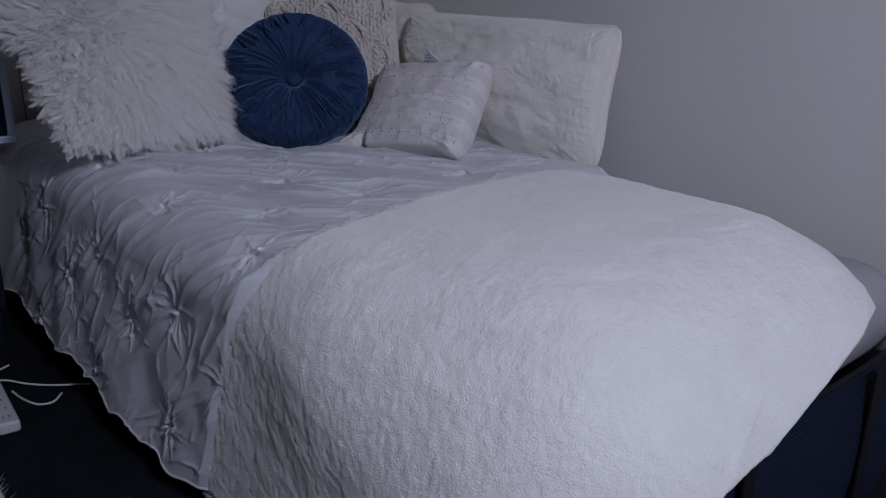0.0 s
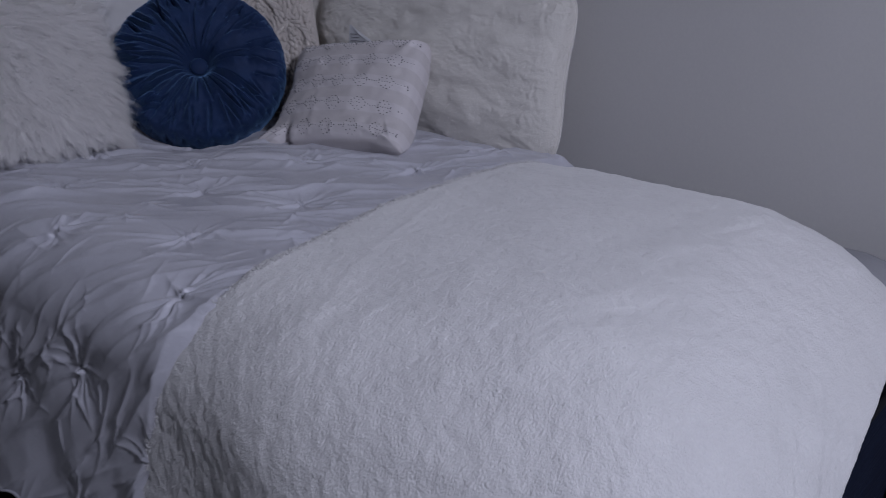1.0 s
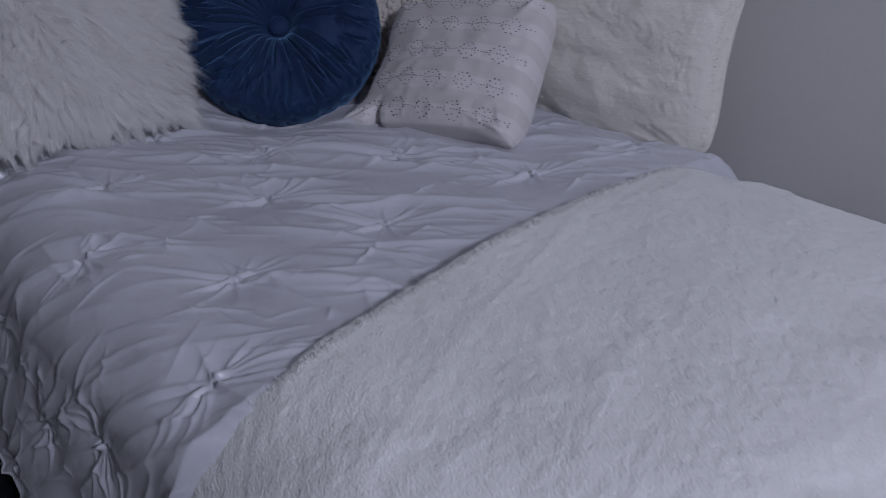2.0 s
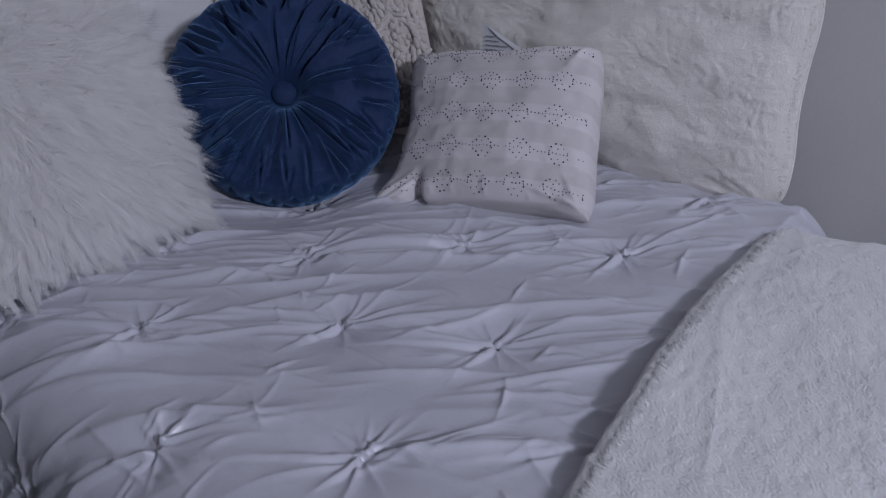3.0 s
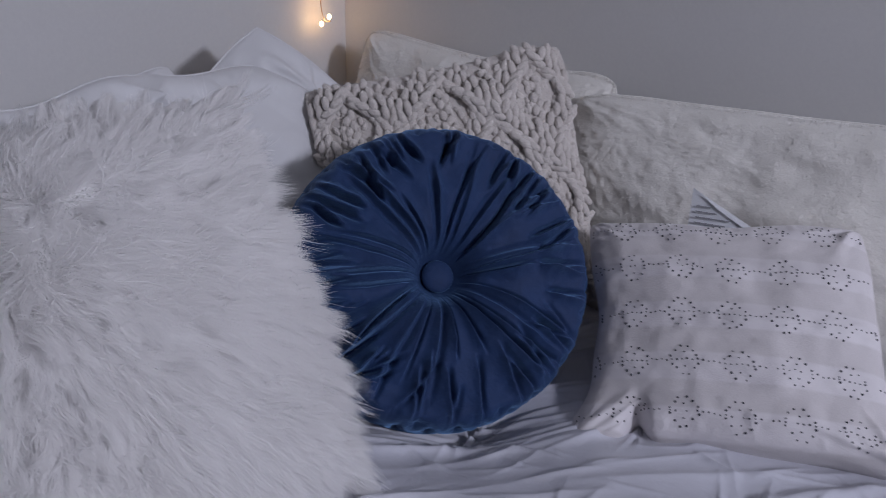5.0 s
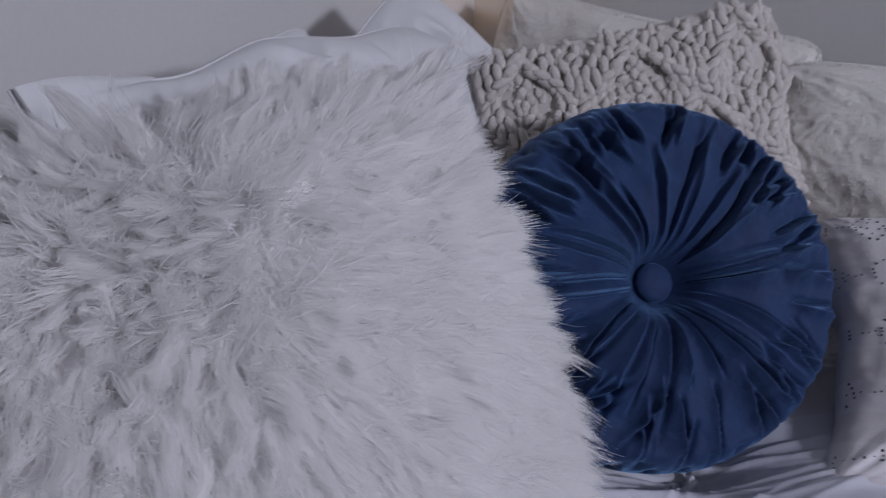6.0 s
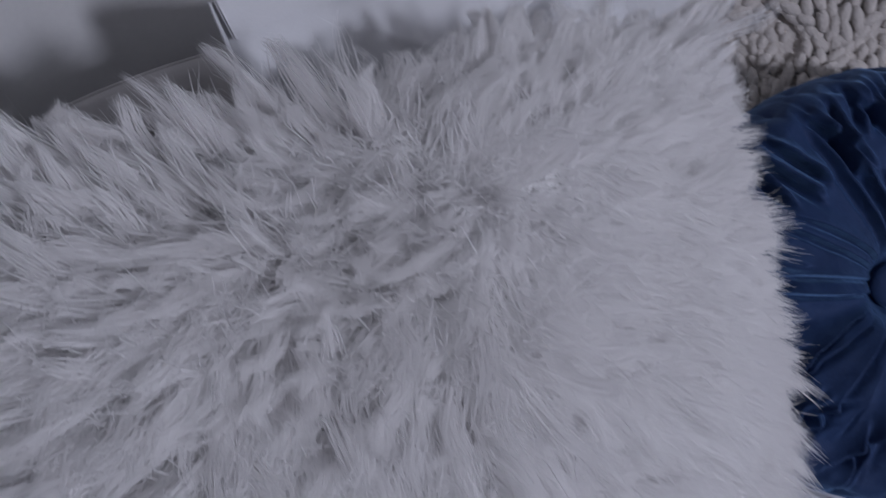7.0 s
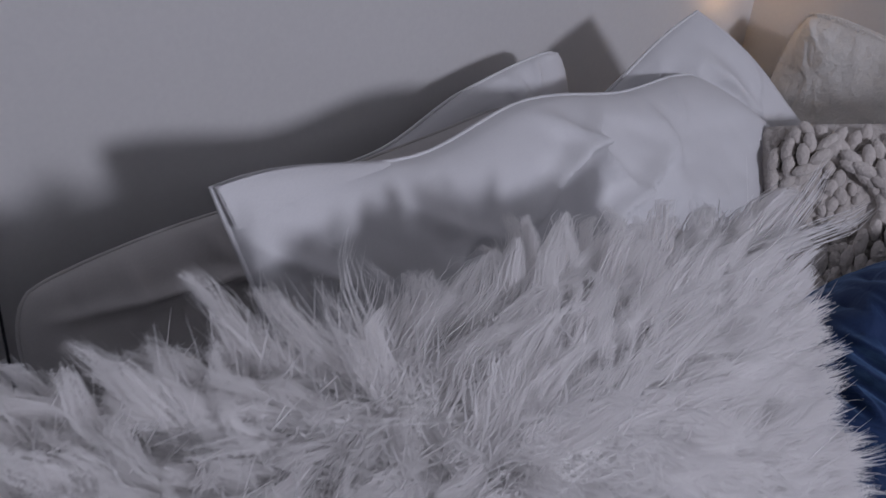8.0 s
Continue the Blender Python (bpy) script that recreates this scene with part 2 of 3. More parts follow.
def add_ridge(h, a, b, x, y, way, length, width, height, spread=0.0, bend=0.0, from_peak=True, crest=1.6):
    """Raise a crease in the height field h from (x, y) along the angle way; it widens by spread and fades out."""
    c, s = math.cos(way), math.sin(way)
    along = (a - x) * c + (b - y) * s
    t = along / length
    off = np.abs((b - y) * c - (a - x) * s - bend * length * (t - 0.5) ** 2)
    inside = (t > 0) & (t < 1) & (off < 5 * (width + spread * length))
    if not inside.any():
        return
    t = t[inside]
    w = width + spread * length * t
    fade = np.clip(t * 14, 0, 1) * (1 - t) ** 1.2 if from_peak else np.sin(np.pi * t) ** 1.5
    h[inside] += height * np.exp(-(off[inside] / w) ** crest) * fade


def tufts():
    dx, dy = 0.297, 0.212
    return [(0.872 + c * dx + (r % 2) * dx * 0.62 + 0.012 * math.sin(7 * r + 3 * c), 1.98 - r * dy + 0.012 * math.cos(5 * r + 2 * c))
            for r in range(-3, 6) for c in range(-4, 6)]


def duvet_relief(a, b):
    """Pinched tufts in a staggered grid with radiating pleats and creases that run slantwise."""
    best = np.full(a.shape, 9.0)
    angle = np.zeros(a.shape)
    ident = np.zeros(a.shape)
    for k, (cx, cy) in enumerate(tufts()):
        d = np.hypot(a - cx, b - cy)
        near = d < best
        best = np.where(near, d, best)
        angle = np.where(near, np.arctan2(b - cy, a - cx), angle)
        ident = np.where(near, k * 1.7, ident)
    puff = 0.015 * (1 - np.exp(-(best / 0.055) ** 2)) - 0.006 * np.exp(-(best / 0.008) ** 2)
    h = puff + 0.006 * fractal(a * 4, b * 4, 2, 2) + 0.0015 * fractal(a * 14, b * 14, 2, 4)
    rnd = random.Random(21)
    slant = math.atan2(-0.72, 0.69)
    for cx, cy in tufts():
        turn = rnd.uniform(0, 1)
        for k in range(10):
            way = turn + k * 2 * math.pi / 10 + rnd.uniform(-0.25, 0.25)
            pull = abs(math.cos(way - slant))
            add_ridge(h, a, b, cx, cy, way, rnd.uniform(0.05, 0.12) + 0.15 * pull ** 4, rnd.uniform(0.0028, 0.0038), rnd.uniform(0.005, 0.011), 0.035, rnd.uniform(-0.12, 0.12), True, 1.15)
        # taut pleats that run on towards the next tufts, each with a groove beside it
        for way, reach in ((slant + 0.05, 0.27), (slant + math.pi, 0.27), (0.1, 0.12), (math.pi, 0.12)):
            way, reach, bow = way + rnd.gauss(0, 0.1), reach * rnd.uniform(0.7, 1.2), rnd.uniform(-0.1, 0.1)
            add_ridge(h, a, b, cx, cy, way, reach, 0.0035, rnd.uniform(0.005, 0.012), 0.05, bow, True, 1.1)
            add_ridge(h, a, b, cx - 0.007 * math.sin(way), cy + 0.007 * math.cos(way), way, reach * 0.8, 0.003, -0.005, 0.03, bow, True, 1.3)
    # long soft folds along the slant, then shorter cross creases with sharp crests
    for k in range(150):
        x, y = rnd.uniform(0.15, 1.85), rnd.uniform(1.3, 2.75)
        add_ridge(h, a, b, x, y, slant + rnd.gauss(0, 0.12), rnd.uniform(0.2, 0.55), rnd.uniform(0.008, 0.015), rnd.uniform(0.004, 0.011), 0.0, rnd.uniform(-0.1, 0.1), False, rnd.uniform(1.1, 1.5))
    for k in range(150):
        x, y = rnd.uniform(0.15, 1.85), rnd.uniform(1.3, 2.75)
        add_ridge(h, a, b, x, y, slant + rnd.gauss(0, 0.2), rnd.uniform(0.1, 0.3), rnd.uniform(0.004, 0.007), rnd.uniform(0.003, 0.008), 0.0, rnd.uniform(-0.16, 0.16), False, 1.1)
    for k in range(420):
        x, y = rnd.uniform(0.2, 1.9), rnd.uniform(1.25, 2.6)
        way = rnd.uniform(0, 6.28) if k % 2 else slant + rnd.gauss(0, 0.5)
        add_ridge(h, a, b, x, y, way, rnd.uniform(0.04, 0.15), rnd.uniform(0.0028, 0.0055), rnd.uniform(0.002, 0.006), 0.0, rnd.uniform(-0.3, 0.3), False, 1.05)
    return h


def duvet():
    na, nb = 690, 590
    rows = np.interp(np.linspace(0, 1, nb), [0, 0.04, 0.9, 1], [1.2, 1.26, 2.42, 2.93])
    a, b = np.meshgrid(np.linspace(0.245, 2.05, na), rows, indexing="ij")
    hem = 0.03 * soft_noise(b * 5, b * 0 + 2, 4) + 0.02 * soft_noise(b * 13, b * 0, 6)
    hem = hem - 0.06 * np.clip((1.75 - b) / 0.35, 0, 1)
    a = a + np.maximum(0, 0.55 - a) / 0.3 * hem
    x, y, z, bend, ex, ey = drape(a, b, 0.60, 0.80, -9, 1.70, 0.12, 0.12, 0.32, 0.08 + 0.08 * np.clip((b - 1.45) / 0.3, 0, 1))
    h = duvet_relief(a, b)
    sway = 0.006 * np.sin(b * 21 + 2 * fractal(b * 3, a * 2, 2, 9)) * np.clip((0.62 - a) / 0.35, 0, 1)
    shown = np.clip((b - blanket_edge(a) + 0.07) / 0.06, 0, 1)
    # pressed down under the round pillow
    h = h - 0.045 * np.exp(-((a - 1.34) ** 2 + (b - 2.20) ** 2) / 0.13 ** 2)
    h = (h + sway) * shown - 0.03 * (1 - shown)
    x = x - ex * bend * h
    z = z + np.sqrt(1 - bend ** 2) * h
    ob = thing("duvet", ROOM, "silvery grey satin duvet with pinched tufts, draped over the bed", "duvet")
    points = np.stack([x, y, z], -1)
    mesh_object("cover", points.reshape(-1, 3), grid_faces(na, nb), SATIN, ob)
    # the stitched knot in the middle of each tuft
    knot = None
    for cx, cy in tufts():
        if not (0.3 < cx < 1.95 and 1.38 < cy < 2.3):
            continue
        i = np.unravel_index(np.argmin((a - cx) ** 2 + (b - cy) ** 2), a.shape)
        if knot is None:
            bm = bmesh.new()
            bmesh.ops.create_uvsphere(bm, u_segments=14, v_segments=8, radius=1)
            for v in bm.verts:
                t = math.atan2(v.co.y, v.co.x)
                k = 0.0055 * (1 + 0.3 * math.cos(5 * t))
                v.co = Vector((v.co.x * k, v.co.y * k, v.co.z * 0.004))
            knot = part("tuft", bm, SATIN, ob, "", True)
            one = knot
        else:
            one = new("tuft", knot.data)
            one.parent = ob
        one.matrix_local = Matrix.Translation(points[i])
    rim = [Vector(points[0, j]) for j in range(0, nb, 4)]
    verts, faces = tube(rim, 0.0035, 6)
    mesh_object("hem", verts, faces, SATIN, ob)
    return ob


duvet()


def blanket():
    na, nb = 420, 330
    u, v = np.meshgrid(np.linspace(0, 1, na), np.linspace(0, 1, nb), indexing="ij")
    a = 0.16 + u * (2.06 - 0.16)
    far = blanket_edge(a) - 0.005 + 0.005 * soft_noise(a * 9, a * 0, 3)
    near = np.interp(a, [0.8, 1.2, 1.6, 1.95], [0.365, 0.40, 0.488, 0.602])
    b = near + v * (far - near)
    t = np.clip((1.16 - b) / 0.42, 0, 1)
    side = 0.20 + 0.18 * t * t * (3 - 2 * t)
    x, y, z, bend, ex, ey = drape(a, b, 0.640, 0.665 + side, 0.88, 1.57, side, 0.41, 0.40, 0.05)
    rim = np.minimum(np.minimum(1 - v, v) * nb, u * na) / 5.0
    edge = np.sqrt(np.clip(1 - (1 - np.clip(rim, 0, 1)) ** 2, 0, 1))
    h = 0.010 * fractal(a * 3.2, b * 3.2, 2, 21) + 0.0009 * fractal(a * 30, b * 30, 2, 5) + 0.0010 * fractal(a * 95, b * 95, 2, 8)
    ridge = 1 - np.abs(soft_noise(a * 2.2 + b * 1.5, b * 6 - a * 3, 14))
    h = h + 0.003 * ridge ** 4 + 0.026 * edge - 0.026
    rnd = random.Random(12)
    for k in range(34):
        add_ridge(h, a, b, rnd.uniform(0.5, 1.7), rnd.uniform(0.6, 1.3), rnd.gauss(-0.5, 0.5), rnd.uniform(0.15, 0.45), rnd.uniform(0.012, 0.03), rnd.uniform(-0.004, 0.006), 0.0, rnd.uniform(-0.2, 0.2), False)
    x = x - ex * bend * h
    y = y - ey * bend * h
    z = z + np.sqrt(1 - bend ** 2) * h
    ob = thing("throw_blanket", ROOM, "thick white sherpa throw blanket spread over the foot of the bed", "blanket")
    points = np.stack([x, y, z], -1)
    mesh_object("cover", points.reshape(-1, 3), grid_faces(na, nb), SHERPA, ob)
    for line in (points[:, nb - 2], points[1]):
        path = [Vector(p) - Vector((0, 0, 0.004)) for p in line[::3]]
        verts, faces = tube(path, 0.011, 8)
        jitter = np.random.RandomState(5).normal(0, 0.0012, (len(verts), 3))
        mesh_object("hem", [v + Vector(j) for v, j in zip(verts, jitter)], faces, SHERPA, ob)
    rng = np.random.RandomState(6)
    i, j = rng.randint(2, na - 1, 9000), nb - 1 - rng.randint(0, 9, 9000)
    fuzz(ob, "fleece", points[i, j], np.array([0.0, 0.7, 0.5]) + np.zeros((9000, 3)), 0.005, 0.010, SHERPA, "curly fleece along the hem", 9)
    return ob


blanket()


# ---- pillows ----
def pillow_point(u, v, size, side, seed, sag=0.0, ears=0.07, wrinkle=0.006, power=0.42, turned=0.06, twist=0.0, slump=(1.0, 0.0, 0.0), lean=0.0, widen=0.0):
    w, h, t = size
    lift = (v + 1) / 2
    x = w / 2 * u * (1 - ears * (1 - v * v))
    y = h / 2 * v * (1 - ears * (1 - u * u))
    corner = 1 - turned * (u * v) ** 6
    x, y = x * corner, y * corner
    body = ((1 - u * u) * (1 - v * v)).clip(0, 1) ** power
    z = side * t / 2 * body * (1 - sag * v)
    y = y + wrinkle * 1.3 * soft_noise(u * 2.3, v * 1.1, seed + 5)
    x = x + wrinkle * 1.0 * soft_noise(u * 1.2, v * 2.4, seed + 7)
    edge = np.clip(1 - np.maximum(np.abs(u), np.abs(v)), 0, 1)
    z = z + side * wrinkle * fractal(u * 3, v * 3, 3, seed + (3 if side < 0 else 0)) * np.minimum(1, edge * 5)
    x = x + h * (1 - lift) * (lean + widen * np.clip(u, 0, 1))
    z = z + 0.16 * min(widen, 1) * (1 - np.exp(-6 * (1 - lift))) * np.clip(u, 0, 1) ** 2 * (widen > 0)
    # the upper edge turned out of the pillow's plane, or humped and slumped towards one end
    start, drop, hump = slump
    z = z + twist * u * lift ** 1.5
    y = y + lift * (0.22 * twist * (1 - u) + hump * np.exp(-((u - start + 0.5) / 0.6) ** 2)
                    - drop * (np.clip(u - start, 0, None) / max(1 - start, 0.01)) ** 2)
    return x, y, z


def pillow_mesh(name, size, mat, parent, seed, n=60, label="", relief=None, **kw):
    s = np.sin(np.linspace(-1, 1, n) * math.pi / 2) * 0.5 + np.linspace(-1, 1, n) * 0.5
    u, v = np.meshgrid(s, s, indexing="ij")
    verts, faces = [], []
    for side in (1, -1):
        x, y, z = pillow_point(u, v, size, side, seed, **kw)
        if relief is not None and side > 0:
            z = z + relief(u, v)
        f = grid_faces(n, n, False, len(verts))
        faces += f if side > 0 else [q[::-1] for q in f]
        verts += list(np.stack([x, y, z], -1).reshape(-1, 3))
    return mesh_object(name, verts, faces, mat, parent, label)


def rim_path(size, n, seed, **kw):
    """The seam line round a pillow."""
    t = -1 + 2 * np.arange(n) / n
    one = np.ones(n)
    u, v = np.concatenate([t, one, -t, -one]), np.concatenate([-one, t, one, -t])
    x, y, z = pillow_point(u, v, size, 1, seed, **kw)
    return [Vector(p) for p in zip(x, y, z)]


def corner_creases(u, v, seed, height):
    """Creases that run inwards from a pillow's corners and edges."""
    h = np.zeros(u.shape)
    rnd = random.Random(seed + 100)
    for cu in (-1, 1):
        for cv in (-1, 1):
            for k in range(6):
                way = math.atan2(-cv, -cu) + rnd.uniform(-0.6, 0.6)
                add_ridge(h, u, v, 0.96 * cu, 0.96 * cv, way, rnd.uniform(0.2, 0.6), rnd.uniform(0.012, 0.025), height * rnd.uniform(0.5, 1.2), 0.03, rnd.uniform(-0.2, 0.2), False)
    for k in range(26):
        t, side = rnd.uniform(-0.8, 0.8), k % 4
        pu, pv, way = [(t, -0.98, 1.57), (t, 0.98, -1.57), (-0.98, t, 0), (0.98, t, 3.14)][side]
        add_ridge(h, u, v, pu, pv, way + rnd.uniform(-0.4, 0.4), rnd.uniform(0.12, 0.3), rnd.uniform(0.012, 0.03), height * rnd.uniform(0.3, 0.8), 0.02, 0.0, False)
    return h


def plush_pillow(centre, across, up, size, seed, label):
    ob = thing("plush_pillow", pose_of(centre, across, up), label, "pillow", "pillows on the bed")

    def relief(u, v):
        edge = np.clip((1 - np.maximum(np.abs(u), np.abs(v))) * 6, 0, 1)
        p, q = u * size[0] / 2, v * size[1] / 2
        p, q = 0.82 * p + 0.57 * q, 0.82 * q - 0.57 * p
        p, q = p + 0.012 * fractal(p * 23, q * 23, 2, seed + 1), q + 0.012 * fractal(q * 23, p * 23 + 5, 2, seed + 6)
        patch = np.clip(1.5 * fractal(p * 9, q * 9, 2, seed + 4) + 0.45, 0.08, 1)
        bow = 0.35 * fractal(p * 7, q * 7, 2, seed + 8)
        crimp = 1 - 2 * np.abs(soft_noise(p * 70 + 6 * bow, q * 52 + 40 * bow, seed + 2))
        fleck = soft_noise(p * 150, q * 150 + 30 * bow, seed + 3)
        return edge * (0.0035 * fractal(p * 10, q * 10, 2, seed) + 0.0018 * patch * crimp + 0.0007 * fleck) + corner_creases(u, v, seed, 0.003)
    pillow_mesh("cover", size, PLUSH, ob, seed, 190, relief=relief, wrinkle=0.009, turned=0.085)
    rim = rim_path(size, 40, seed, wrinkle=0.009, turned=0.085)
    verts, faces = tube(rim + rim[:2], 0.003, 6)
    mesh_object("seam", verts, faces, PLUSH, ob)
    rng = np.random.RandomState(seed)
    n = 9000
    u, v = rng.uniform(-1, 1, n), rng.uniform(-1, 1, n)
    at_rim, k = rng.rand(n) < 0.5, rng.randint(0, 4, n)
    u = np.where(at_rim & (k < 2), np.where(k == 0, -1, 1) * rng.uniform(0.97, 1, n), u)
    v = np.where(at_rim & (k > 1), np.where(k == 2, -1, 1) * rng.uniform(0.97, 1, n), v)
    x, y, z = pillow_point(u, v, size, 1, seed, wrinkle=0.009, turned=0.085)
    ways = np.stack([np.sign(u) * np.abs(u) ** 20, np.sign(v) * np.abs(v) ** 20, 0.35 + 0 * u], -1)
    fuzz(ob, "fleece", np.stack([x, y, z + relief(u, v)], -1), ways, 0.004, 0.008, PLUSH, "soft white pile", seed)
    return ob


plush_pillow((1.885, 1.885, 0.77), (0.06, -1, 0), (0.2, 0, 1), (0.92, 0.44, 0.2), 3, "white plush pillow leaning against the side wall")
plush_pillow((1.90, 2.57, 0.775), (0.02, -1, -0.10), (0.22, 0, 1), (0.62, 0.5, 0.15), 12, "white plush pillow in the corner behind the knitted one")


def cotton_pillow(centre, across, up, size, seed, mat, label, turned=0.08, slump=(1.0, 0.0, 0.0), cuff=False, lean=0.0, widen=0.0):
    ob = thing("bed_pillow", pose_of(centre, across, up), label, "pillow", "pillows on the bed")
    def relief(u, v):
        h = np.zeros(u.shape)
        rnd = random.Random(seed)
        for k in range(34):
            way = rnd.uniform(0.3, 2.6) if k % 3 else rnd.uniform(0, 6.28)
            add_ridge(h, u, v, rnd.uniform(-1, 1), rnd.uniform(-0.6, 0.9), way + math.pi * (k % 2), rnd.uniform(0.3, 1.1), rnd.uniform(0.010, 0.03), rnd.uniform(0.008, 0.022), 0.02, rnd.uniform(-0.3, 0.3), False)
        return h * np.clip((1 - np.maximum(np.abs(u), np.abs(v))) * 8, 0, 1)
    pillow_mesh("pillowcase", size, mat, ob, seed, 130, wrinkle=0.012, ears=0.05, turned=turned, slump=slump, lean=lean, widen=widen, relief=relief)
    rim = rim_path(size, 30, seed, wrinkle=0.012, ears=0.05, turned=turned, slump=slump, lean=lean, widen=widen)
    verts, faces = tube(rim + rim[:2], 0.002, 6)
    mesh_object("seam", verts, faces, mat, ob)
    if cuff:
        # the crisp folded hem of the case at its upper corner
        p, q = np.meshgrid(np.linspace(0, 0.98, 14), np.linspace(0, 1, 6), indexing="ij")
        x, y, z = pillow_point(-1 + 0.44 * p, 0.999 - 0.11 * q * (1 - p), size, 1, seed, wrinkle=0.012, ears=0.05, turned=turned, slump=slump, lean=lean, widen=widen)
        front = np.stack([x - 0.002 * (1 - p), y + 0.002 * (1 - q), 0.6 * z + 0.011 + 0.005 * q * (1 - p)], -1).reshape(-1, 3)
        f = grid_faces(14, 6)
        mesh_object("hem", np.concatenate([front, front - (0, 0, 0.003)]), f + [tuple(i + len(front) for i in g[::-1]) for g in f], mat, ob)
    return ob


def hung_pillow(tl, tr, up, height, depth, seed, mat, label, turned=0.08, slump=(1.0, 0.0, 0.0), cuff=False, lean=0.0, widen=0.0):
    """A bed pillow from the two upper corners."""
    tl, tr, up = Vector(tl), Vector(tr), Vector(up).normalized()
    return cotton_pillow((tl + tr) / 2 - up * height / 2, tr - tl, up, ((tr - tl).length, height, depth), seed, mat, label, turned, slump, cuff, lean, widen)


hung_pillow((0.848, 2.632, 1.044), (1.475, 2.71, 1.012), (-0.03, 0.3, 1), 0.5, 0.13, 5, COTTON, "white cotton bed pillow leaning on others, its hem folded", 0.01, (0.6, 0.0, 0.022), True, 0.2, 0.7)
hung_pillow((1.02, 2.79, 0.83), (1.615, 2.765, 1.078), (-0.1, 0.14, 1), 0.5, 0.10, 15, COTTON, "white cotton bed pillow standing behind the folded one", 0.0, lean=0.1, widen=0.45)
hung_pillow((0.90, 2.86, 0.875), (1.47, 2.88, 1.02), (-0.16, 0.1, 1), 0.5, 0.10, 35, COTTON, "white cotton bed pillow pressed against the wall", 0.07)
hung_pillow((0.768, 2.77, 0.945), (1.38, 2.85, 0.965), (0.0, 0.25, 1), 0.46, 0.13, 25, GREY_COTTON, "grey cotton bed pillow leaning against the wall")


def round_pillow(centre, normal, radius, depth):
    n = Vector(normal).normalized()
    across = Vector((0, 0, 1)).cross(n)
    m = pose_of(centre, across, n.cross(across))
    ob = thing("round_pillow", m, "round royal blue velvet pillow with gathered pleats and a covered button", "pillow", "pillows on the bed")
    rings, sides = 150, 800
    k = np.linspace(0, 1, rings)[:, None]
    th = (np.arange(sides) / sides * 2 * math.pi)[None, :]
    # profile from the front button round the rim to the back button
    front = np.clip(k / 0.37, 0, 1)
    rim = np.clip((k - 0.37) / 0.26, 0, 1)
    back = np.clip((k - 0.63) / 0.37, 0, 1)
    r = 0.02 + (radius * 0.88 - 0.02) * front + radius * 0.12 * np.sin(rim * math.pi) - (radius * 0.88 - 0.02) * back
    bowl = lambda f: depth / 2 * (0.62 + 0.38 * np.sin(np.clip(f * 1.15, 0, 1) * math.pi * 0.78)) - depth * 0.2 * np.exp(-(f / 0.13) ** 2)
    edge_z = bowl(np.array([1.0]))[0]
    z = np.where(k < 0.37, bowl(front), np.where(k > 0.63, -bowl(1 - back), edge_z * np.cos(rim * math.pi)))
    r, z = r + 0 * th, z + 0 * th
    half = np.where(k < 0.5, front, 1 - back) + 0 * th
    way_out = np.sign(0.5 - k)
    rnd = random.Random(17)
    fold = np.zeros(r.shape)

    def pleat(angle, bend, start, end, height, crest, slope):
        """A fold laid over to one side: a thin crest, a groove at its steep side and a long slope on the other."""
        off = (th - angle - bend * half + math.pi) % (2 * math.pi) - math.pi
        d = off * np.maximum(r, 0.012)
        t = (half - start) / (end - start)
        fade = np.clip(t * 6, 0, 1) * np.clip((1 - t) * 3, 0, 1) * (t > 0)
        near = 0.45 + 0.55 * np.clip(half / 0.5, 0, 1)
        w1, w2 = crest * near, slope * near
        return height * near * fade * (np.exp(-np.abs(d) / np.where(d > 0, w1, w2)) - 0.75 * np.exp(-((d - 2.2 * w1) / (1.6 * w1)) ** 2))
    count = 27
    for i in range(count):
        angle = (i + rnd.uniform(-0.32, 0.32)) * 2 * math.pi / count
        flip = rnd.choice((1, 1, -1))
        one = pleat(angle, rnd.gauss(0.04, 0.13), 0.07, rnd.choice((0.62, 0.85, 1.15, 1.3)), rnd.uniform(0.009, 0.022), 0.0017, rnd.uniform(0.007, 0.018))
        fold += one if flip > 0 else pleat(angle, rnd.gauss(-0.03, 0.12), 0.07, rnd.uniform(0.8, 1.3), rnd.uniform(0.008, 0.014), 0.003, 0.010)
    # gathers that start towards the rim and lie over one another
    for i in range(58):
        angle = (i + rnd.uniform(-0.4, 0.4)) * 2 * math.pi / 58
        fold += pleat(angle, rnd.gauss(0, 0.28), rnd.uniform(0.52, 0.8), rnd.uniform(1.1, 1.6), rnd.uniform(0.008, 0.021), 0.0024, rnd.uniform(0.005, 0.012))
    fold += 0.0025 * fractal(np.cos(th) * 5 * half, np.sin(th) * 5 * half, 3, 6) * np.clip(half * 3, 0, 1)
    puff = 0.006 * np.sin(np.clip(half, 0, 1) * math.pi) * soft_noise(np.cos(th) * 4, np.sin(th) * 4, 11)
    z = z + way_out * (fold * np.clip((np.abs(k - 0.5) - 0.07) * 12, 0.1, 1) + puff * np.clip(np.abs(k - 0.5) * 12, 0, 1))
    # smocked tucks that cross on the rim
    gather = np.exp(-((k - 0.45) / 0.075) ** 2)
    jig = 0.8 * soft_noise(np.cos(th) * 6, np.sin(th) * 6, 13)
    wave = np.maximum(np.abs(np.sin(17 * th + 26 * (k - 0.5) + jig)) ** 0.6, np.abs(np.sin(17 * th - 26 * (k - 0.5) + 1.1 - jig)) ** 0.6)
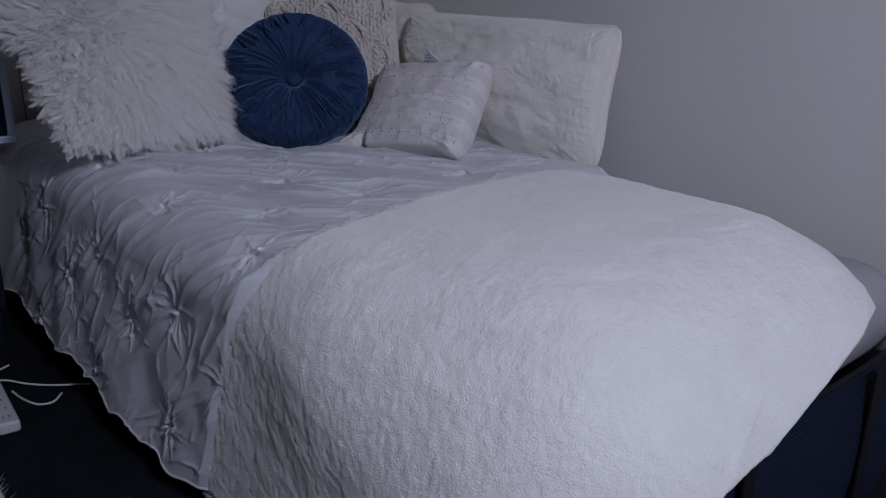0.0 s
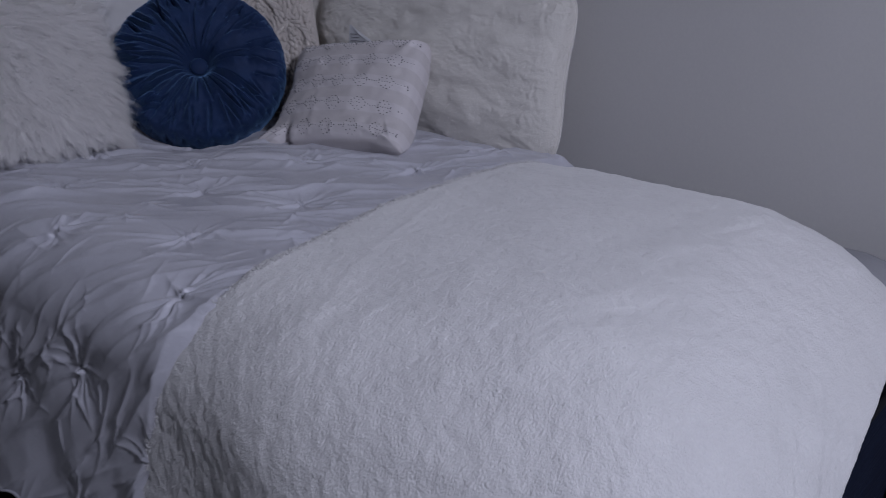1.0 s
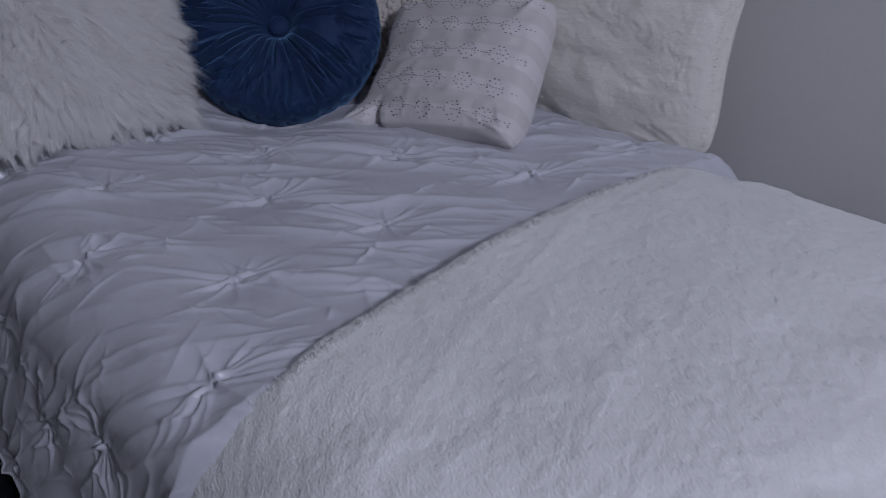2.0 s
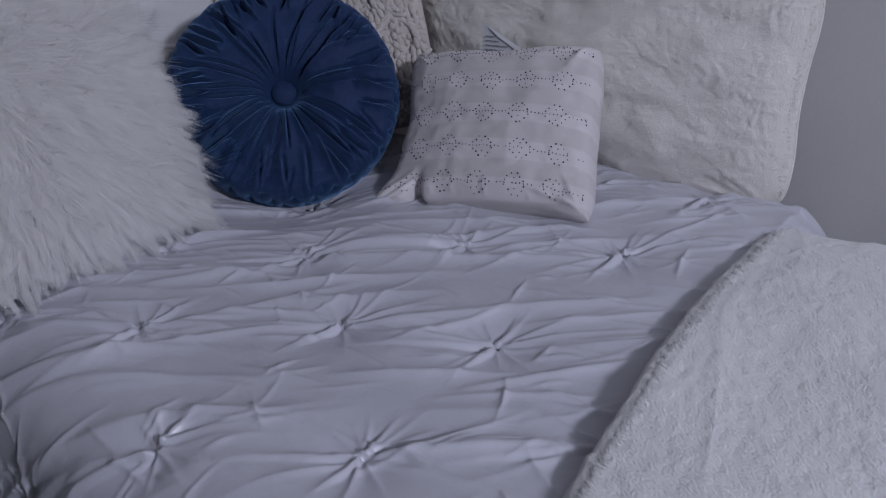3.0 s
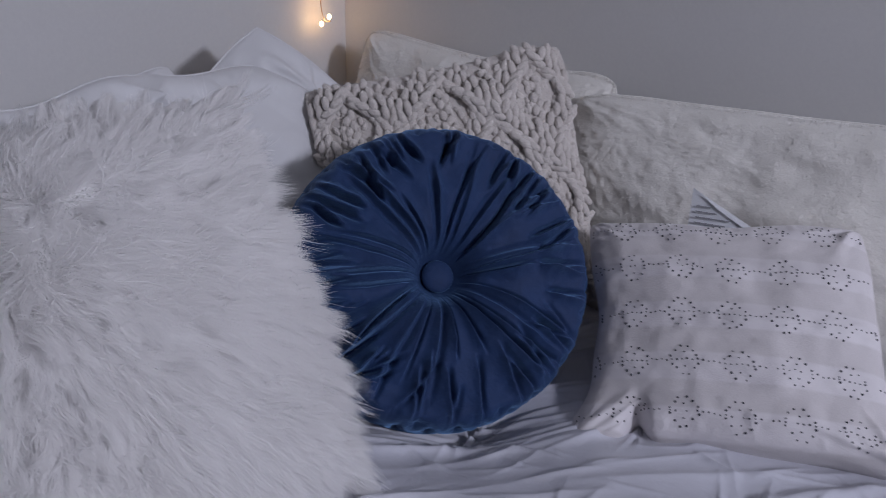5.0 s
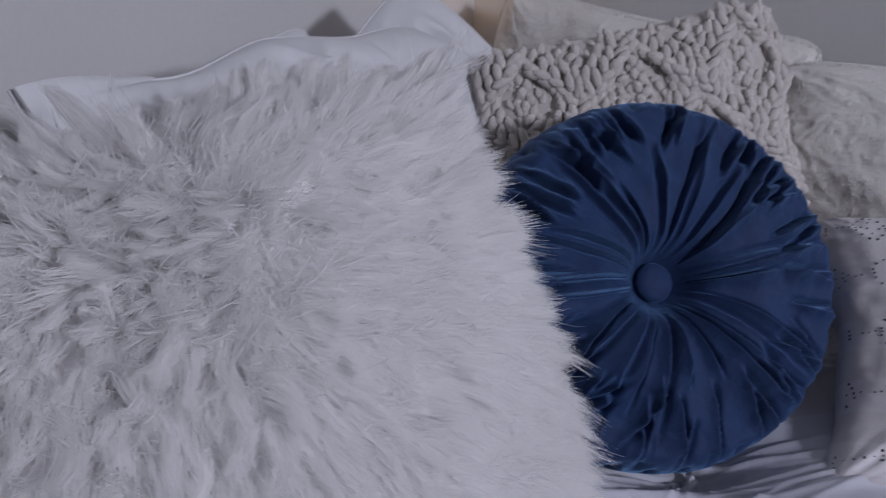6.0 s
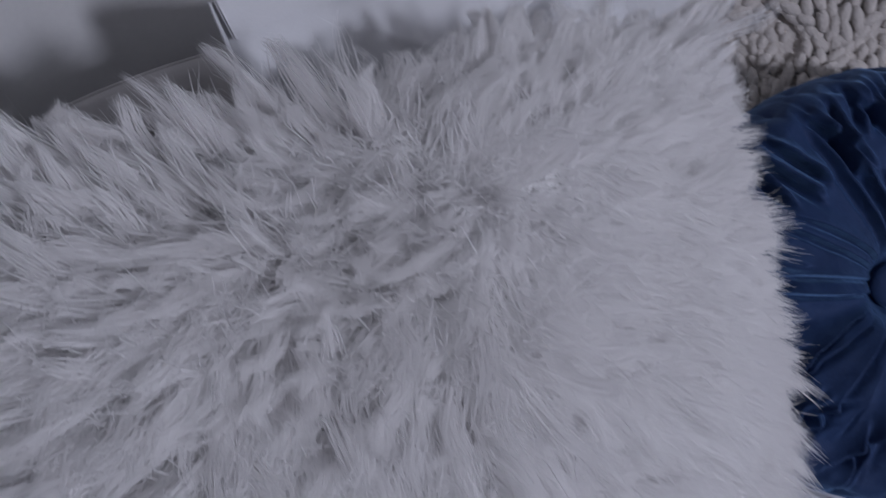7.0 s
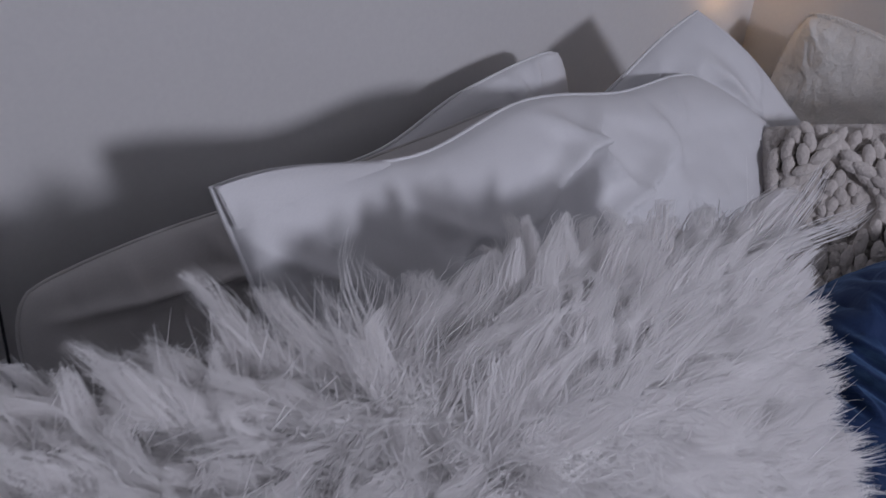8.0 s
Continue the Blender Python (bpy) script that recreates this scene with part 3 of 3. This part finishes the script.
    r = r + gather * (0.008 * (wave - 0.85) + 0.0015 * fractal(np.cos(th) * 11 + 3 * k, np.sin(th) * 11 + 9 * k, 2, 6))
    z = z + way_out * gather * 0.006 * (wave - 0.85)
    verts = np.stack([r * np.cos(th), 0.965 * r * np.sin(th), z], -1).reshape(-1, 3)
    mesh_object("cover", verts, grid_faces(rings, sides, True), VELVET, ob)
    bm = bmesh.new()
    bmesh.ops.create_uvsphere(bm, u_segments=28, v_segments=14, radius=1, matrix=Matrix.Translation((0, 0, bowl(np.array([0.02]))[0] + 0.006)) @ Matrix.Diagonal((0.0235, 0.0235, 0.010, 1)))
    part("button", bm, VELVET, ob, "velvet covered button", True)
    return ob


round_pillow((1.408, 2.287, 0.765), (-0.515, -0.66, 0.53), 0.227, 0.165)


def small_pillow(centre, across, up, size):
    ob = thing("beaded_pillow", pose_of(centre, across, up), "small pale grey square pillow with rows of dark beaded flowers", "pillow", "pillows on the bed")
    kw = dict(ears=0.075, wrinkle=0.005, turned=0.045, power=0.32, lean=0.12)
    rows = 5

    def relief(u, v):
        edge = np.clip((1 - np.maximum(np.abs(u), np.abs(v))) * 6, 0, 1)
        return edge * (0.0022 * np.cos(v * math.pi * rows * 1.0) + 0.001 * fractal(u * 4, v * 4, 2, 31)) + corner_creases(u, v, 31, 0.004)

    def pinch(p):
        """The tuck by the lower corner where the cloth folds in."""
        g = math.exp(-((p[0] + 0.09) / 0.014) ** 2 - ((p[1] + 0.175) / 0.04) ** 2)
        ear = math.exp(-((p[0] + 0.17) / 0.04) ** 2 - ((p[1] + 0.16) / 0.04) ** 2)
        return Vector((p[0] - 0.028 * ear, p[1] + 0.028 * g - 0.02 * ear, p[2] * (1 - 0.55 * g) + 0.016 * ear + 0.035 * min(1, max(0, (-p[1] - 0.06) / 0.11)) ** 2))
    cover = pillow_mesh("cover", size, STRIPED, ob, 31, 130, relief=relief, **kw)
    for vert in cover.data.vertices:
        vert.co = pinch(vert.co)
    rnd = random.Random(4)
    verts, faces = [], []
    ball = bmesh.new()
    bmesh.ops.create_icosphere(ball, subdivisions=1, radius=1)
    ball.verts.ensure_lookup_table()
    bv = [v.co.copy() for v in ball.verts]
    bf = [tuple(v.index for v in f.verts) for f in ball.faces]
    ball.free()

    def bead(u, v, r):
        if max(abs(u), abs(v)) > 0.96:
            return
        ua, va = np.array([u]), np.array([v])
        x, y, z = pillow_point(ua, va, size, 1, 31, **kw)
        at = pinch((x[0], y[0], z[0] + relief(ua, va)[0]))
        start = len(verts)
        verts.extend(at + c * r for c in bv)
        faces.extend(tuple(i + start for i in f) for f in bf)
    for row in range(rows):
        v0 = -0.80 + row * 1.60 / (rows - 1)
        for m in range(-3, 4):
            u0 = m * 0.345 + 0.03 * (row % 2)
            for k in range(12):
                t = 2 * math.pi * (k + 0.5) / 12
                far = 1 / (abs(math.cos(t)) + abs(math.sin(t))) ** 0.8
                bead(u0 + 0.108 * far * math.cos(t) + rnd.gauss(0, 0.004), v0 + 0.13 * far * math.sin(t) + rnd.gauss(0, 0.005), rnd.uniform(0.0013, 0.0021))
            for k in range(10):
                if rnd.random() < 0.9:
                    bead(u0 - 0.155 + k * 0.0345, v0 + rnd.gauss(0, 0.004), rnd.uniform(0.0011, 0.0017))
            bead(u0, v0 + 0.055, 0.0014)
            bead(u0, v0 - 0.055, 0.0014)
    tagged(mesh_object("beading", verts, faces, BEAD, ob, "small dark glass beads sewn in flowers"), kind="stuff")
    return ob


small_pillow((1.607, 1.930, 0.700), (0.11, -0.388, 0.045), (0.222, 0.16, 0.227), (0.41, 0.372, 0.18))


def knit_pillow(centre, across, up, size):
    ob = thing("knitted_pillow", pose_of(centre, across, up), "chunky oatmeal cable-knit square pillow", "pillow", "pillows on the bed")
    kw = dict(ears=0.05, wrinkle=0.004)
    pillow_mesh("cover", size, YARN, ob, 44, 60, **kw)
    ball = bmesh.new()
    bmesh.ops.create_icosphere(ball, subdivisions=2, radius=1)
    bv = np.array([v.co[:] for v in ball.verts])
    bf = [tuple(v.index for v in f.verts) for f in ball.faces]
    ball.free()
    rnd = random.Random(8)
    verts, faces = [], []

    def stitch(u, v, turn, length, width, lift):
        if max(abs(u), abs(v)) > 0.97:
            return
        x, y, z = pillow_point(np.array([u]), np.array([v]), size, 1, 44, **kw)
        c, s = math.cos(turn), math.sin(turn)
        p = bv * (length, width, width * 0.9)
        q = np.stack([p[:, 0] * c - p[:, 1] * s + x[0], p[:, 0] * s + p[:, 1] * c + y[0], p[:, 2] + z[0] + lift], -1)
        faces.extend(tuple(i + len(verts) for i in f) for f in bf)
        verts.extend(q)
    # plaited cables of slanting stitches that swing from side to side, moss knots between them
    for c in range(6):
        u0 = -0.86 + 1.72 * c / 5
        n = 31
        for k in range(n):
            v = -0.97 + 1.94 * k / (n - 1)
            turn = v * 8.2 + (c % 2) * math.pi
            swing, slope = 0.12 * math.sin(turn), 0.62 * math.cos(turn)
            high = 0.010 + 0.006 * math.sin(turn * 2 + c)
            for sgn in (-1, 1):
                for tier, reach in enumerate((0.036, 0.092)):
                    stitch(u0 + swing + sgn * reach + rnd.uniform(-.006, .006), v + 0.03 * tier + rnd.uniform(-.008, .008), math.pi / 2 - slope - sgn * (0.55 - 0.2 * tier) + rnd.uniform(-.15, .15),
                           0.0145 + rnd.uniform(-.002, .002), 0.0070, high - 0.003 * tier + rnd.uniform(-.001, .001))
        for k in range(44):
            v = -0.96 + 1.92 * k / 43
            stitch(u0 + 0.172 + 0.02 * (-1) ** k, v, rnd.gauss(1.57, 0.5), 0.0095, 0.0068, rnd.uniform(0.001, 0.005))
    for k in range(900):
        stitch(rnd.uniform(-.96, .96), rnd.uniform(-.96, .96), rnd.gauss(1.57, 0.7), rnd.uniform(0.007, 0.010), rnd.uniform(0.0045, 0.0058), rnd.uniform(-0.001, 0.002))
    # loose fuzz over the wool
    for k in range(1500):
        u, v = rnd.uniform(-1, 1), rnd.uniform(-1, 1)
        x, y, z = pillow_point(np.array([u]), np.array([v]), size, 1, 44, **kw)
        base = np.array([x[0], y[0], z[0] + 0.012])
        tip = base + np.array([rnd.gauss(0, 0.007), rnd.gauss(0, 0.007), rnd.uniform(0.002, 0.010)])
        m = len(verts)
        verts.extend([base - (0.0003, 0, 0), base + (0.0003, 0, 0), tip])
        faces.append((m, m + 1, m + 2))
    tagged(mesh_object("cable_stitches", verts, faces, YARN, ob, "thick oatmeal wool cable stitches"), kind="stuff")
    return ob


knit_pillow((1.63, 2.395, 0.815), (0.31, -0.33, 0.08), (0.2, 0.2, 0.8), (0.46, 0.46, 0.14))


def fur_pillow(centre, across, up, size):
    ob = thing("fur_pillow", pose_of(centre, across, up), "large white long-haired faux fur pillow", "pillow", "pillows on the bed")
    rng = np.random.RandomState(11)
    shape = dict(wrinkle=0.01, ears=0.03, power=0.5, turned=0.05, twist=0.055, lean=0.1, widen=-0.1)
    pillow_mesh("cover", size, FUR_BACK, ob, 60, 60, **shape)

    def wild(p, q):
        """Smooth towards the lower inner corner, tousled towards the upper outer one."""
        return np.clip(0.42 - 0.8 * p + 0.5 * q + 1.2 * np.clip(q - 0.55, 0, 1), 0, 1)

    def lie(p, q):
        """The lie of the hair: outwards from a crown above the middle, down with its weight."""
        loose = 0.16 + 0.42 * wild(p, q) + 0.4 * np.exp(-((p + 0.12) ** 2 + (q - 0.72) ** 2) / 0.06)
        fx = 1.0 * (p + 0.2) + 0.25 * np.tanh((p + 0.2 + 0.12 * fractal(q * 2.5, p * 2.5, 2, 12)) * 16) + loose * fractal(p * 3, q * 3, 2, 3)
        fy = 1.3 * (q - 0.74) - 0.05 + 0.9 * np.clip(q - 0.74, 0, 1) + loose * fractal(p * 3 + 9, q * 3, 2, 6)
        return fx, fy

    def unit(w):
        return w / np.linalg.norm(w, axis=1, keepdims=True)

    def outward(p, q):
        """The cover's own normal at each root."""
        at = [np.stack(pillow_point(np.clip(p + a, -1, 1), np.clip(q + b, -1, 1), size, 1, 60, **shape), -1) for a, b in ((-0.02, 0), (0.02, 0), (0, -0.02), (0, 0.02))]
        return unit(np.cross(at[1] - at[0], at[3] - at[2]) + (0, 0, 1e-9))
    locks = 4200
    lu, lv = rng.uniform(-1, 1, locks), rng.uniform(-1, 1, locks)
    cell = {}
    for i in range(locks):
        cell.setdefault((int(lu[i] * 19), int(lv[i] * 19)), []).append(i)
    pick = random.Random(8)
    fx, fy = lie(lu, lv)
    calm = np.exp(-(fx ** 2 + fy ** 2) / 0.09)
    tousle = np.clip(wild(lu, lv) + 0.6 * calm, 0, 1)
    lock_dir = unit(np.stack([fx, fy, 0 * fx], -1)) + outward(lu, lv) * (0.16 + 0.3 * rng.rand(locks) * (0.4 + tousle))[:, None]
    lock_dir = unit(lock_dir + rng.normal(0, 1, (locks, 3)) * (0.08 + 0.22 * tousle + 0.75 * calm)[:, None])
    lock_len = rng.uniform(0.034, 0.056, locks) * np.where(rng.rand(locks) < 0.16, 1.4, 1.0) * (1 + 0.35 * (lu > 0.84)) * (1 + 0.05 * (lv > 0.6))
    tip = np.stack(pillow_point(lu, lv, size, 1, 60, **shape), -1) + lock_dir * lock_len[:, None]
    lock_curl = rng.normal(0, 1, (locks, 3)) * (0.12 + 0.45 * tousle)[:, None]
    lock_curl[:, 2] -= 0.4
    lock_phase, lock_swing = rng.uniform(0, 6.28, locks), rng.uniform(0.0008, 0.003, locks) + 0.009 * tousle * rng.rand(locks)

    def coat(n, rim_share, levels, thin, thick, scale, gather):
        """Strands as thin ribbons that lie flat on the cover: verts and faces."""
        u, v = rng.uniform(-1, 1, n), rng.uniform(-1, 1, n)
        rim = rng.rand(n) < rim_share
        k = rng.randint(0, 4, n)
        u = np.where(rim & (k < 2), np.where(k == 0, -1, 1) * rng.uniform(0.9, 1, n), u)
        v = np.where(rim & (k >= 2), np.where(k == 2, -1, 1) * rng.uniform(0.9, 1, n), v)
        root = np.stack(pillow_point(u, v, size, 1, 60, **shape), -1)
        own = np.array([pick.choice(cell.get((int(p * 19), int(q * 19)), [0])) for p, q in zip(u, v)])
        flat = unit(lock_dir[own] + rng.normal(0, 0.06 / gather, (n, 3)))
        length = lock_len[own] * rng.uniform(0.65, 1.1, n) * scale
        curl = lock_curl[own] + rng.normal(0, 0.10, (n, 3))
        width = rng.uniform(thin, thick, n)
        side = unit(np.cross(flat, outward(u, v) + rng.normal(0, 0.22, (n, 3))))
        pull = np.clip(1 - np.linalg.norm(tip[own] - root - flat * length[:, None], axis=1) / 0.11, 0, 1) * gather * (0.6 + 0.4 * tousle[own])
        bend_way = np.cross(flat, side)
        phase, swing = lock_phase[own] + rng.normal(0, 0.16, n), lock_swing[own]
        rows = []
        for s in levels:
            p = root + flat * (length * s)[:, None] + curl * (length * s * s * 0.5)[:, None]
            p = p + (tip[own] - p) * (pull * s ** 1.3)[:, None]
            p = p + (0.5 * bend_way + side) * (swing * s * np.sin(phase + 6.0 * s))[:, None]
            wd = (width * (1 - 0.85 * s ** 2))[:, None]
            rows += [p - side * wd, p + side * wd]
        base = np.arange(n)[:, None] * len(rows)
        return np.stack(rows, 1).reshape(-1, 3), np.concatenate([base + np.array([2 * i, 2 * i + 1, 2 * i + 3, 2 * i + 2]) for i in range(len(levels) - 1)], 0)
    long_verts, long_faces = coat(145000, 0.15, (0, 0.25, 0.5, 0.75, 1.0), 0.00022, 0.0005, 1.0, 0.95)
    short_verts, short_faces = coat(95000, 0.05, (0, 0.5, 1.0), 0.0004, 0.0008, 0.62, 0.12)
    verts = np.concatenate([long_verts, short_verts])
    faces = np.concatenate([long_faces, short_faces + len(long_verts)])
    data = bpy.data.meshes.new("fur")
    data.vertices.add(len(verts))
    data.vertices.foreach_set("co", verts.ravel())
    data.loops.add(faces.size)
    data.loops.foreach_set("vertex_index", faces.ravel())
    data.polygons.add(len(faces))
    data.polygons.foreach_set("loop_start", np.arange(len(faces)) * 4)
    data.polygons.foreach_set("use_smooth", np.ones(len(faces), dtype=bool))
    data.update(calc_edges=True)
    data.materials.append(FUR)
    hair = new("fur", data)
    hair.parent = ob
    tagged(hair, "long white fur hairs", kind="stuff")
    return ob


fur_pillow((0.882, 2.327, 0.834), (1, 0.06, -0.05), (0.05, 0.27, 0.37), (0.505, 0.45, 0.17))


# ---- small things ----
def rounded_loop(name, points, radius, mat, parent, label="", sides=8):
    verts, faces = tube(spline(points), radius, sides)
    return mesh_object(name, verts, faces, mat, parent, label)


def care_label():
    m = pose_of((1.712, 1.975, 0.842), (0.15, -0.98, 0), (0.12, 0, 1))
    ob = thing("care_label", m, "white folded fabric care label with small grey print", "label")
    n = 12
    u, v = np.meshgrid(np.linspace(0, 1, n), np.linspace(0, 1, n), indexing="ij")
    x = -0.045 + 0.09 * u
    y = -0.035 + (0.078 - 0.045 * u) * v
    z = 0.004 * np.sin(u * 2.6) * v
    verts = np.stack([x, y, z], -1).reshape(-1, 3)
    mesh_object("sheet", np.concatenate([verts, verts - (0, 0, 0.0008)]), grid_faces(n, n) + [f[::-1] for f in grid_faces(n, n, False, n * n)], PAPER, ob)
    for k in range(6):
        y0 = -0.026 + 0.0085 * k
        w = (0.05, 0.055, 0.045, 0.05, 0.03, 0.022)[k]
        part("print_line", box((-0.036, y0, 0.0046), (-0.036 + w, y0 + 0.0022, 0.0052)), INK, ob)
    flap = [(-0.03, 0.036, 0.0046), (0.045, -0.001, 0.0050), (0.036, -0.005, 0.0060), (-0.006, 0.018, 0.0064)]
    mesh_object("folded_corner", flap + [(x, y, z + 0.0008) for x, y, z in flap], [(0, 1, 2, 3), (7, 6, 5, 4), (0, 4, 5, 1), (1, 5, 6, 2), (2, 6, 7, 3), (3, 7, 4, 0)], PAPER, ob, smooth=False)


care_label()


def string_lights():
    ob = thing("string_lights", ROOM, "thin copper fairy lights with warm bulbs hanging in the corner", "string lights")
    rounded_loop("wire", [(1.93, 2.965, 2.3), (1.925, 2.96, 1.8), (1.93, 2.958, 1.4), (1.915, 2.955, 1.2), (1.905, 2.95, 1.09), (1.91, 2.945, 1.045), (1.925, 2.94, 1.04)], 0.0011, COPPER, ob)
    for x, y, z in ((1.906, 2.948, 1.092), (1.925, 2.944, 1.050), (1.904, 2.948, 1.036), (1.92, 2.955, 1.22), (1.93, 2.95, 1.36)):
        bm = bmesh.new()
        bmesh.ops.create_uvsphere(bm, u_segments=12, v_segments=8, radius=0.0042)
        for v in bm.verts:
            v.co = Vector((v.co.x, v.co.y, v.co.z * 1.35)) + Vector((x, y, z))
        part("bulb", bm, BULB, ob, "glowing warm bulb", True)


string_lights()

cord = thing("wall_cable", ROOM, "thin dark cable hanging down the wall", "cable")
rounded_loop("cable", [(0.72, 2.972, 1.5), (0.735, 2.97, 1.2), (0.786, 2.97, 0.955), (0.79, 2.968, 0.88), (0.787, 2.968, 0.78), (0.79, 2.965, 0.45)], 0.0015, WIRE, cord)


def bedside_table():
    ob = thing("bedside_table", ROOM, "dark bedside table beside the bed", "table")
    part("tabletop", box((0.08, 2.54, 0.56), (0.585, 2.94, 0.59), 0.006), NAVY, ob)
    part("cabinet", box((0.11, 2.58, 0.12), (0.565, 2.93, 0.56), 0.006), NAVY, ob)
    for x in (0.14, 0.53):
        for y in (2.61, 2.9):
            part("leg", box((x - 0.018, y - 0.018, 0), (x + 0.018, y + 0.018, 0.12), 0.004), NAVY, ob)


bedside_table()


def standing_frame():
    ob = thing("picture_frame", ROOM, "pale metal frame standing on the bedside table", "picture frame")
    x0, x1, y, z0, z1 = 0.22, 0.686, 2.70, 0.591, 0.97
    part("rail", box((x0, y, z0), (x1, y + 0.02, z0 + 0.022), 0.003), STEEL, ob)
    part("rail", box((x0, y, z1 - 0.022), (x1, y + 0.02, z1), 0.003), STEEL, ob)
    part("stile", box((x0, y, z0 + 0.022), (x0 + 0.022, y + 0.02, z1 - 0.022), 0.003), STEEL, ob)
    part("stile", box((x1 - 0.022, y, z0 + 0.022), (x1, y + 0.02, z1 - 0.022), 0.003), STEEL, ob)
    part("panel", box((x0 + 0.022, y + 0.008, z0 + 0.022), (x1 - 0.022, y + 0.014, z1 - 0.022)), NAVY, ob, "dark panel")


standing_frame()


def power_strip():
    ob = thing("power_strip", ROOM @ pose(0.415, 2.035, 0, 0, 0, -4), "white plastic power strip on the carpet", "power strip")
    part("housing", box((-0.026, 0, 0.002), (0.026, 0.30, 0.034), 0.008, 3), PLASTIC, ob, smooth=False)
    for y in (0.03, 0.08, 0.13, 0.18):
        for x in (-0.007, 0.007):
            part("slot", box((x - 0.0015, y, 0.0335), (x + 0.0015, y + 0.010, 0.0347)), SLOT, ob)
    part("switch", box((-0.008, 0.225, 0.033), (0.008, 0.25, 0.038), 0.002), SLOT, ob)
    return ob


strip = power_strip()
for pts in ([(0.40, 2.33, 0.008), (0.465, 2.315, 0.02), (0.52, 2.265, 0.012), (0.575, 2.222, 0.008), (0.66, 2.17, 0.006)],
            [(0.475, 2.245, 0.012), (0.487, 2.19, 0.008), (0.51, 2.142, 0.006), (0.545, 2.132, 0.006), (0.575, 2.155, 0.012)],
            [(0.42, 2.42, 0.01), (0.47, 2.40, 0.012), (0.51, 2.41, 0.015)]):
    inside = (ROOM.inverted() @ strip.matrix_basis).inverted()
    rounded_loop("cord", [inside @ Vector(p) for p in pts], 0.0032, PLASTIC, strip, "thin white cord")


def rug():
    ob = thing("rug", ROOM, "white shaggy rug on the dark carpet", "rug")
    x0, x1, y0, y1 = -0.55, 0.33, 0.2, 1.85
    part("backing", box((x0, y0, 0.001), (x1, y1, 0.012), 0.004), FUR_BACK, ob)
    rng = np.random.RandomState(3)
    n = 16000
    root = np.stack([rng.uniform(x0, x1, n), rng.uniform(y0, y1, n), np.full(n, 0.012)], -1)
    way = np.stack([rng.normal(0, 0.6, n) + (root[:, 0] > x1 - 0.03) * 0.9, rng.normal(0, 0.6, n) + (root[:, 1] > y1 - 0.03) * 0.9, rng.uniform(0.3, 0.9, n)], -1)
    way *= (rng.uniform(0.02, 0.035, n) / np.linalg.norm(way, axis=1))[:, None]
    side = np.cross(way, rng.normal(0, 1, (n, 3)))
    side *= (0.0009 / np.linalg.norm(side, axis=1))[:, None]
    verts = np.stack([root - side, root + side, root + way + side * 0.2], 1).reshape(-1, 3)
    faces = (np.arange(n)[:, None] * 3 + np.array([0, 1, 2])).tolist()
    tagged(mesh_object("pile", verts.tolist(), faces, FUR, ob, "long white rug pile", False), kind="stuff")


rug()


# the ribbed end of the bed under the blanket
def ribbed_end():
    nx, nz = 16, 150
    z = np.linspace(0.04, 0.41, nz)
    x = np.linspace(0.80, 1.96, nx)
    xx, zz = np.meshgrid(x, z, indexing="ij")
    yy = 0.545 - 0.0025 * np.sin(zz * 2 * math.pi / 0.0085) - 0.02 * np.sin((zz - 0.04) / 0.37 * math.pi) + 0.05 * np.clip((xx - 1.7) / 0.3, 0, 1) ** 2
    mesh_object("end_panel", np.stack([xx, yy, zz], -1).reshape(-1, 3), grid_faces(nx, nz), NAVY, bed, "ribbed navy fabric end panel")
    verts, faces = tube(spline([(0.80, 0.54, 0.412), (1.3, 0.535, 0.414), (1.7, 0.54, 0.412), (1.96, 0.59, 0.41)]), 0.006, 8)
    mesh_object("piping", verts, faces, BLACK, bed)
    for x in (1.16, 1.62):
        part("strap", box((x - 0.018, 0.515, 0.05), (x + 0.018, 0.521, 0.405), 0.002), BLACK, bed, "black webbing strap")


ribbed_end()
